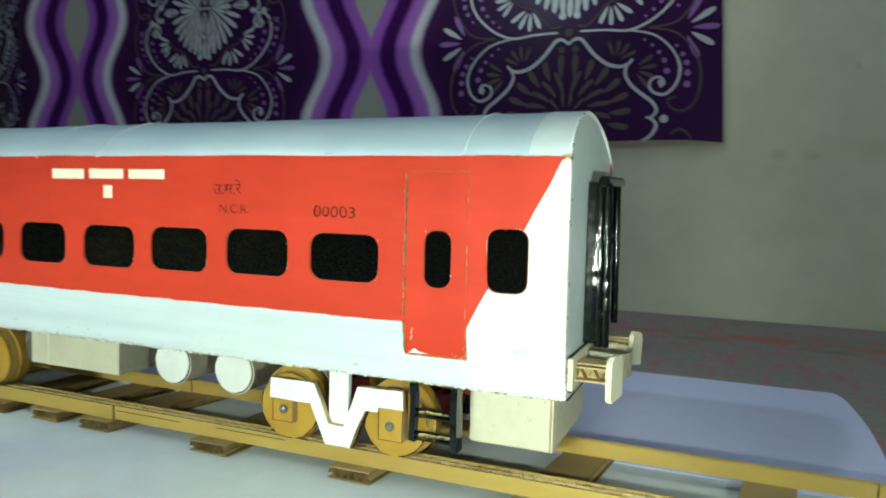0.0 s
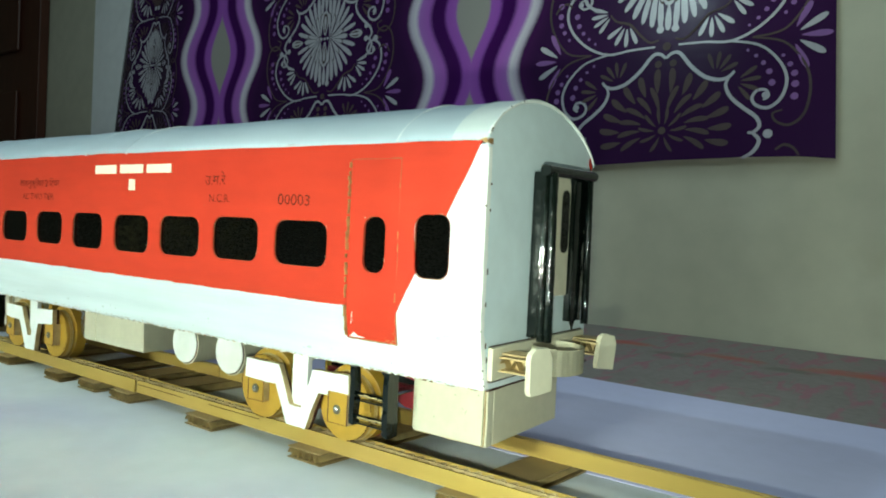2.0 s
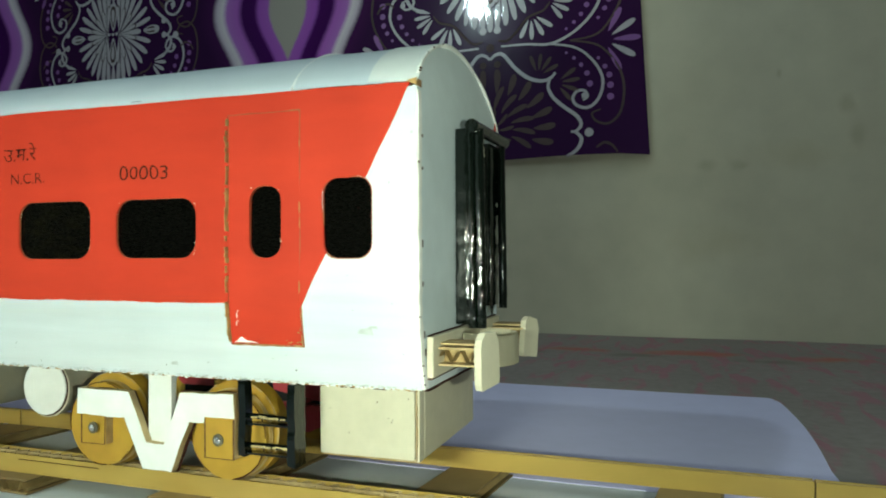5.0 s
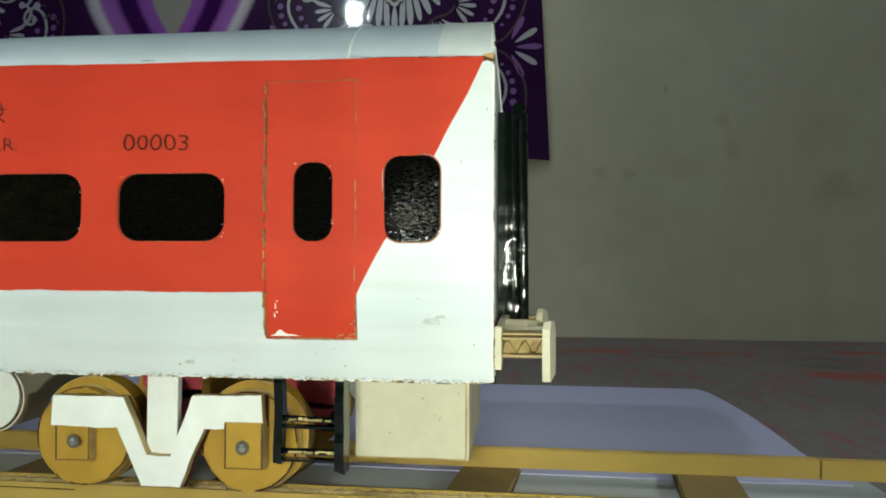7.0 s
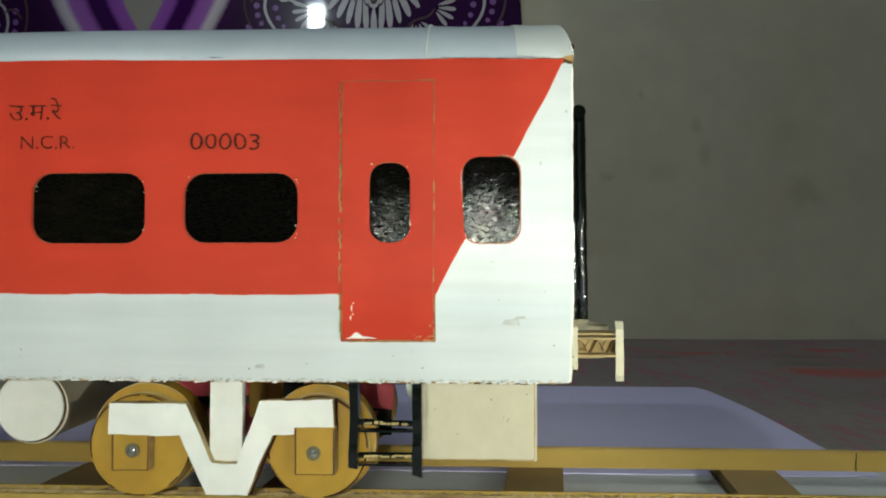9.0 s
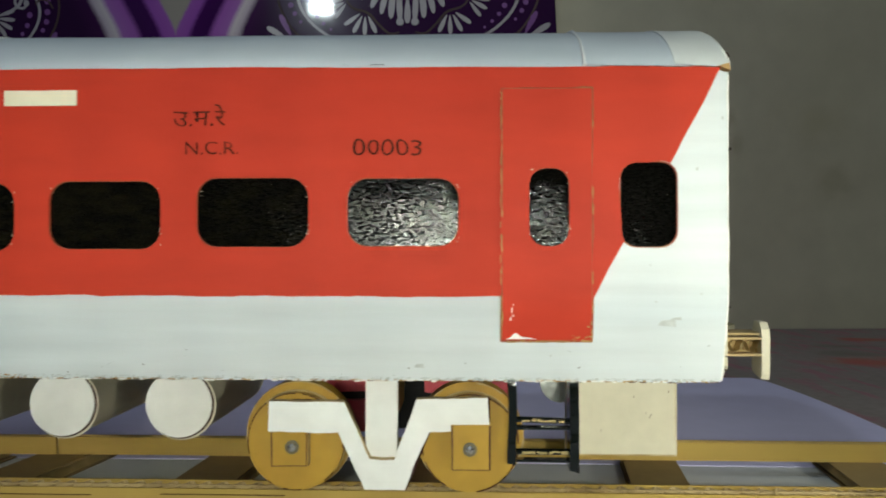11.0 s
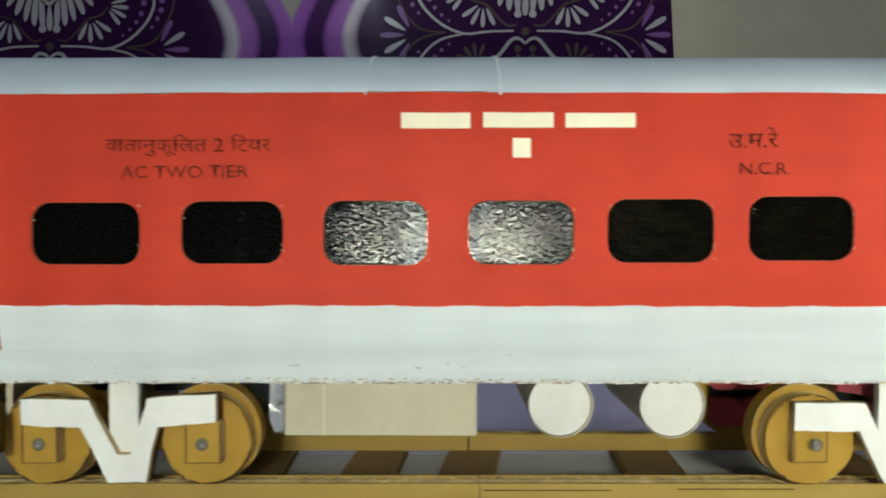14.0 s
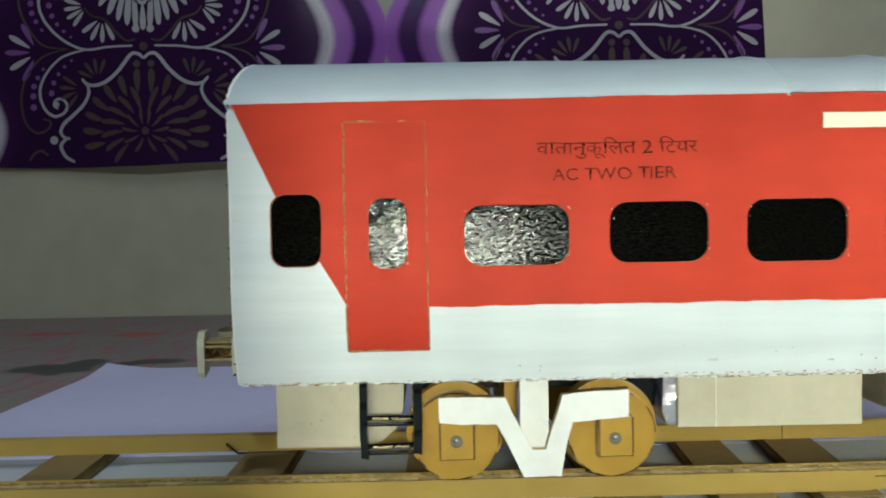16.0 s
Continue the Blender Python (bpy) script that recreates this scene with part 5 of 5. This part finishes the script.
# bogies
def bogie(dx, first_axle, second_axle, v):
    frame_pts = [(0.393, 0.0455), (0.421, 0.0455), (0.4310, 0.0242), (0.4400, 0.0240), (0.4480, 0.0465), (0.475, 0.0472), (0.475, 0.0352), (0.4530, 0.0345),
                 (0.4438, 0.0128), (0.4292, 0.0128), (0.4190, 0.0338), (0.393, 0.0342)]
    if v:
        frame_pts = [(0.081, 0.0468), (0.108, 0.0465), (0.1195, 0.0240), (0.1250, 0.0240), (0.1320, 0.0472), (0.160, 0.0492), (0.160, 0.0372), (0.1362, 0.0358),
                     (0.1312, 0.0128), (0.1160, 0.0128), (0.1050, 0.0352), (0.081, 0.0362)]
    fr = part("bogie", edged(slab(shaky(frame_pts, 0.0014, 0.00062, dx), [], 0.0095, 0.0130)), (CHALK, FLUTE), coach, "white painted V-shaped card bogie frame")
    # dark copy set askew: paints the torch shadow and torn contour along the edges
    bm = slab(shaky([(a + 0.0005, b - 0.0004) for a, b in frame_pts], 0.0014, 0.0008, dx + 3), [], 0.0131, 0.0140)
    part("frame_dark_outline", bm, DARKLINE, fr)
    mid = (first_axle + second_axle) / 2
    pb = boxes((mid - 0.0062, mid + 0.0060, 0.013, 0.0165, 0.0225, LOW + 0.001), bevel=0.0004)
    part("post", pb, CHALK, fr, "white card post")
    for ax in (first_axle, second_axle):
        flush = not v and ax == first_axle
        face = 0.0112 if flush else 0.0088 if not v else 0.0098
        knob = 0.0098 if flush else face
        left, right = (ax - 0.0086, ax + 0.0056) if flush else (ax - 0.0070, ax + 0.0076)
        part("axle_box", edged(slab(shaky([(left, 0.0205), (right, 0.0208), (right, 0.0375), (left, 0.0372)], 0.003, 0.0003, ax * 30), [], face, 0.0160)), (OCHRE, FLUTE), fr, "ochre card axle box with bare edges")
        for lx, wide in ((left + 0.0001, 0.0005), (right - 0.0006, 0.0004 if flush else 0.0006)):
            edge = [(lx, 0.0207), (lx + wide, 0.0208), (lx + wide * 1.2, 0.0372), (lx, 0.0371)]
            part("cut_edge", slab(shaky(edge, 0.0015, 0.0003, lx * 700), [], face - 0.0002, face + 0.0001), CUTLINE, fr)
        part("cut_edge", slab(shaky([(left + 0.0004, 0.0206), (right - 0.0004, 0.0207), (right - 0.0004, 0.0210), (left + 0.0004, 0.0209)], 0.0015, 0.0002, ax * 8), [], face - 0.0002, face + 0.0001), CUTLINE, fr)
        washer = part("washer", rod(rod(bmesh.new(), (ax, knob, 0.0284), (ax, knob - 0.0005, 0.0284), 0.0026, 18), (ax, face, 0.0284), (ax, knob, 0.0284), 0.0012, 10), GUNMETAL, fr, "dull grey washer")
        bm = rod(bmesh.new(), (ax, knob - 0.0005, 0.0284), (ax, knob - 0.0011, 0.0284), 0.0015, 14)
        rod(bm, (ax, knob - 0.0011, 0.0284), (ax, knob - 0.0019, 0.0284), 0.0014, 14, 0.0005)
        part("bolt", bm, STEEL, washer, "small zinc bolt", True)
        for y, s in ((0.0152, 1), (0.1018, -1)):
            bm = rod(bmesh.new(), (ax, y, 0.0290), (ax, y + 0.0042 * s, 0.0290), 0.0186, 48)
            part("wheel", bm, OCHRE, fr, "ochre painted card wheel")
            for y0, y1, r in ((0.0024, 0.0030, 0.0188), (0.0038, 0.0046, 0.0189)):
                part("bare_ply", rod(bmesh.new(), (ax, y + y0 * s, 0.0290), (ax, y + y1 * s, 0.0290), r, 48), STRAW, fr)
            bm = rod(bmesh.new(), (ax, y + 0.0062 * s, 0.0301), (ax, y + 0.0140 * s, 0.0301), 0.0209, 48)
            part("wheel_flange", bm, OCHRE, fr)
            part("wheel_hub", rod(bmesh.new(), (ax, y + 0.004 * s, 0.030), (ax, y + 0.011 * s, 0.030), 0.012, 24), OCHRE, fr)
            # the grey seams where the card's layers show
            for edge_y, r1, cz in ((y - 0.0003 * s, 0.0186, 0.0290), (y + 0.0059 * s, 0.0209, 0.0301)):
                bm = bmesh.new()
                n = 48
                for i in range(n):
                    if noise.noise((ax * 50, i * 0.4, edge_y * 90)) < -0.12:
                        continue
                    a0, a1 = 2 * math.pi * i / n, 2 * math.pi * (i + 1) / n
                    k0, k1 = (0.0006 * (0.6 + abs(noise.noise((ax * 20, a * 3, 1.0)))) for a in (a0, a1))
                    q = [bm.verts.new((ax + r * math.cos(a), edge_y, cz + r * math.sin(a))) for r, a in ((r1 - k0, a0), (r1 - k1, a1), (r1, a1), (r1, a0))]
                    bm.faces.new(q)
                tagged(part("wheel_rim", bm, DARKLINE if r1 < 0.02 else FLUTE, fr), kind="stuff")
        part("axle", rod(bmesh.new(), (ax, 0.013, 0.0292), (ax, 0.104, 0.0292), 0.002, 10), STEEL, fr)
    if not v:
        for name, pts in (("bolster", [(0.3870, LOW), (0.3870, 0.0365), (0.3900, 0.0340), (0.4270, 0.0345), (0.4275, LOW)]), ("bolster_foot", [(0.3885, 0.0300), (0.3870, 0.0180), (0.3900, 0.0150), (0.4200, 0.0155), (0.4270, 0.0210), (0.4270, 0.0300)]),
                          ("bolster", [(0.4460, LOW), (0.4470, 0.0345), (0.4720, 0.0300), (0.4885, 0.0285), (0.4890, LOW)]), ("bolster_foot", [(0.4480, 0.0280), (0.4500, 0.0170), (0.4560, 0.0140), (0.4680, 0.0135), (0.4770, 0.0180), (0.4810, 0.0270)])):
            part(name, slab(shaky(pts, 0.004, 0.0004, pts[0][0] * 50), [], 0.0830, 0.0866), CRIMSON, fr, "crimson card bolster plate")
        part("bolster_core", boxes((0.4285, 0.4370, 0.058, 0.082, 0.030, LOW), bevel=0.0008), OCHRE, fr)
        # near-black sheet put in for the shade in the gap between the plates
        part("dark_infill", boxes((0.3880, 0.4870, 0.0868, 0.0875, 0.016, LOW)), DARK, fr)
    else:
        part("bolster", boxes((mid - 0.011, mid - 0.005, 0.03, 0.085, 0.03, LOW), bevel=0.0005), OCHRE, fr)
        # near-black bar fills the space between the wheels
        part("dark_infill", boxes((mid - 0.05, mid + 0.05, 0.054, 0.064, 0.04, LOW), bevel=0.0008), DARK, fr)
    return fr


bogie(0.0, 0.4017, 0.468, False)
bogie(5.0, 0.088, 0.154, True)


def ladder(x0, x1, z0, z1, lean):
    st = None
    for a, c, foot in ((x0, x0 + 0.0031, z0), (x1 - 0.0034, x1, z1)):
        bm = slab(shaky([(a, foot), (c, foot - 0.0008), (c, LOW + 0.0005), (a, LOW + 0.0005)], 0.0014, 0.0006, a * 90), [], 0.003, 0.0078 if a < x0 + 0.001 else 0.0112)
        for v in bm.verts:
            v.co.y += 0.0007 * noise.noise((v.co.z * 180, v.co.x * 90, 2.0))
        post = part("post", bm, BLACK, st or coach)
        if st is None:
            st = tagged(post, "black painted card boarding step ladder")
            st.name = "step_ladder"
    for z, dz in ((0.0405, -0.0006), (0.0288, 0.0)):
        bm = bmesh.new()
        rod(bm, (x0 + 0.003, 0.0055, z - lean), (x1 - 0.003, 0.0055, z + dz), 0.0011, 8)
        box(bm, x0 + 0.0031, x1 - 0.0034, 0.004, 0.0076, z - 0.0034, z - 0.0026)
        part("rung", bm, BLACK, st)
        bm, x = bmesh.new(), x0 + 0.005
        while x < x1 - 0.006:
            run = random.uniform(0.0008, 0.003)
            k, drop = (x - x0) / (x1 - x0), random.uniform(-0.0003, 0.0004)
            rod(bm, (x, 0.0043, z + drop - lean * (1 - k) + dz * k), (x + run, 0.0043, z + drop * 0.4 - lean * (1 - k) + dz * k), random.uniform(0.0003, 0.0006), 6)
            x += run * random.uniform(0.8, 1.5)
        tagged(part("worn_edge", bm, STRAW, st), kind="stuff")
    return st


ladder(0.4818, 0.5072, 0.0255, 0.0225, 0.0)
ladder(0.0490, 0.0740, 0.0245, 0.0260, 0.0004)


# underfloor boxes and tanks
def box_tank(x0, x1, y0, y1, z0, label):
    bm = boxes((x0, x1, y0, y1, z0, LOW + 0.0012), bevel=0.0005)
    for v in bm.verts:
        v.co.z += 0.0006 * noise.noise((v.co.x * 40, v.co.y * 30, 3.0)) if v.co.z < LOW - 0.005 else 0
    return part("equipment_box", bm, CREAM, coach, label)


for x0, x1, far in ((0.5062, 0.5492, 0.104), (0.0108, 0.0482, 0.100)):
    # the one at the start is folded card, open behind a short rounded return
    tank = box_tank(x0, x1, 0.0275, 0.0335 if x0 > 0.3 else far, 0.0212, "cream card equipment box under the floor")
    if x0 > 0.3:
        part("side_panel", boxes((x1 - 0.0022, x1, 0.0337, far, 0.0212, LOW + 0.0012), bevel=0.0004), CREAM, tank)
    part("lid_shadow_gap", slab(shaky(rounded(x0 + 0.0002, x1 - 0.0008, 0.0216, LOW - 0.0002, 0.0006), 0.002, 0.0003, x0 * 40), [], 0.0268, 0.0274), FLUTE, tank)
    lid = part("lid", slab(shaky(rounded(x0 - 0.0002, x1 - 0.0014, 0.0224, LOW, 0.0007), 0.003, 0.0002, x0 * 60), [], 0.0254, 0.0267), CREAM, tank, "cream card lid with specks")
    bm = bmesh.new()
    rnd = random.Random(int(x0 * 1000))
    for _ in range(7):
        x, z, h = rnd.uniform(x0 + 0.003, x1 - 0.004), rnd.uniform(0.025, LOW - 0.002), rnd.uniform(0.0002, 0.0007)
        box(bm, x, x + rnd.uniform(0.0002, 0.0004), 0.02525, 0.0255, z, z + h)
    tagged(part("speck", bm, CUTLINE, lid), kind="stuff")
bm = slab([(0.049, 0.0215), (0.056, 0.0235), (0.0625, 0.0295), (0.0655, 0.038), (0.066, LOW), (0.049, LOW)], [], 0.029, 0.09)
part("equipment_box", bm, CREAM, coach, "cream card box with a rounded lower corner")
b = box_tank(0.1845, 0.2655, 0.022, 0.098, 0.0282, "long cream card battery box")
part("foil_strip", slab(shaky([(0.1782, LOW), (0.1778, 0.035), (0.1800, 0.0300), (0.1838, 0.0295), (0.1840, LOW)], 0.003, 0.0006, 5.0), [], 0.0226, 0.05), FOIL, b, "crinkled foil on the box's end")
part("fold_line", boxes((0.2010, 0.2014, 0.0217, 0.0222, 0.0284, LOW)), STICKER, b)
part("equipment_box", boxes((0.166, 0.1772, 0.030, 0.09, 0.036, LOW), bevel=0.0006), BLACK, coach, "small black box under the floor")
for x, r in ((0.3022, 0.0138), (0.3504, 0.0140)):
    bm = rod(bmesh.new(), (x, 0.0316, 0.0393), (x, 0.100, 0.0393), r, 40)
    cyl = part("air_tank", bm, CREAM, coach, "cream rolled paper cylinder tank", True)
    part("tank_cap", rod(bmesh.new(), (x - 0.0004, 0.0302, 0.0395), (x - 0.0004, 0.0315, 0.0395), r - 0.0004, 44), CHALK, cyl)
    part("tank_seam", rod(bmesh.new(), (x + 0.0003, 0.0311, 0.0391), (x + 0.0003, 0.0324, 0.0391), r + 0.0004, 44), CREAM, cyl)
    part("pencil_edge", rod(bmesh.new(), (x - 0.0001, 0.0308, 0.0393), (x - 0.0001, 0.0312, 0.0393), r, 44), DARKLINE, cyl)
part("foil_pipe", rod(bmesh.new(), (0.506, 0.045, 0.0465), (0.507, 0.085, 0.0475), 0.0085, 18), FOIL_DULL, coach, "pipe wrapped in foil")

part("equipment_box", boxes((0.2675, 0.2785, 0.045, 0.070, 0.0478, LOW + 0.001), bevel=0.0005), CREAM, coach, "small cream card block")

# ---- the track ----
track = thing("model_track", "cardboard model railway track of kraft rails on card sleepers", "model track")
RAIL_X0, RAIL_X1 = -0.42, 1.0


def rail(y0, y1, spans):
    for x0, x1, z1, dy in spans:
        base = part("rail", boxes((x0, x1, y0 + dy, y0 + dy + 0.0009, 0.0012, z1)), KRAFT, track, "yellowish kraft card rail with corrugated top")
        part("liner", boxes((x0, x1, y1 + dy - 0.0009, y1 + dy, 0.0012, z1)), KRAFT, base)
        ym = (y0 + y1) / 2 + dy
        part("liner", boxes((x0, x1, ym - 0.0003, ym + 0.0003, 0.0012, z1 - 0.0001)), FLUTE, base)
        bm = bmesh.new()
        amp = (y1 - y0) / 4 - 0.0007
        flute(bm, x0, x1, (y0 + dy + 0.0009 + ym - 0.0003) / 2, 0.0012, z1 - 0.0004, amp, 0.0072)
        flute(bm, x0, x1, (y1 + dy - 0.0009 + ym + 0.0003) / 2, 0.0012, z1 - 0.0003, amp, 0.0068)
        box(bm, x0, x1, y0 + dy + 0.001, y1 + dy - 0.001, 0.0012, z1 - 0.0045)
        part("corrugation", bm, FLUTE, base)


rail(0.0175, 0.0285, ((RAIL_X0, 0.2662, 0.0100, -0.0012), (0.2668, 0.742, 0.0097, 0.0), (0.7426, RAIL_X1, 0.01, 0.0006)))
rail(0.0885, 0.0930, ((RAIL_X0, 0.2640, 0.0098, 0.0), (0.2648, 0.70, 0.0099, 0.0006), (0.7006, RAIL_X1, 0.0098, 0.0)))
for x0, x1, z in ((0.268, 0.321, 0.0068), (0.3485, 0.397, 0.0074)):
    part("slit", boxes((x0, x1, 0.0172, 0.0176, z, z + 0.0003)), DARKLINE, track)
part("wire", rod(rod(bmesh.new(), (-0.03, 0.0865, 0.006), (-0.024, 0.086, 0.001), 0.0006, 6), (-0.024, 0.086, 0.001), (0.006, 0.086, 0.0008), 0.0006, 6), BLACK, track)

SLEEPERS = ((-0.36, -0.37, 0), (-0.235, -0.245, 3), (-0.104, -0.108, -12), (-0.008, -0.006, -3), (0.076, 0.078, 2), (0.163, 0.160, -2), (0.2112, 0.220, 3), (0.2555, 0.269, 5), (0.349, 0.355, 2),
            (0.4435, 0.452, 3), (0.545, 0.556, 3), (0.643, 0.653, 4), (0.745, 0.75, 2), (0.85, 0.855, 0), (0.95, 0.95, 2))
for near_x, far_x, _ in SLEEPERS:
    w = 0.0255 + 0.004 * noise.noise((near_x * 70, 1.0, 2.0))
    shear = (far_x - near_x) / 0.09
    start, end = 0.0108 + 0.003 * noise.noise((near_x * 33, 5.0, 1.0)), 0.108 + 0.004 * noise.noise((near_x * 21, 8.0, 1.0))

    def sheared(bm):
        for v in bm.verts:
            v.co.x += near_x + shear * (v.co.y - 0.012)
        return bm

    base = part("sleeper", sheared(boxes((-w / 2, w / 2, start, end, 0.0003, 0.0011), bevel=0.0002)), SLEEPER, track, "brown card sleeper with open corrugated ends")
    part("liner", sheared(boxes((-w / 2, w / 2, start, end, -0.0056, -0.0049))), SLEEPER, base)
    bm = bmesh.new()
    flute(bm, -w / 2, w / 2, -0.0023, start, end, 0.0022, 0.0046, "flat", 8)
    bmesh.ops.solidify(bm, geom=list(bm.faces), thickness=0.0006)
    part("corrugation", sheared(bm), STRAW, base)
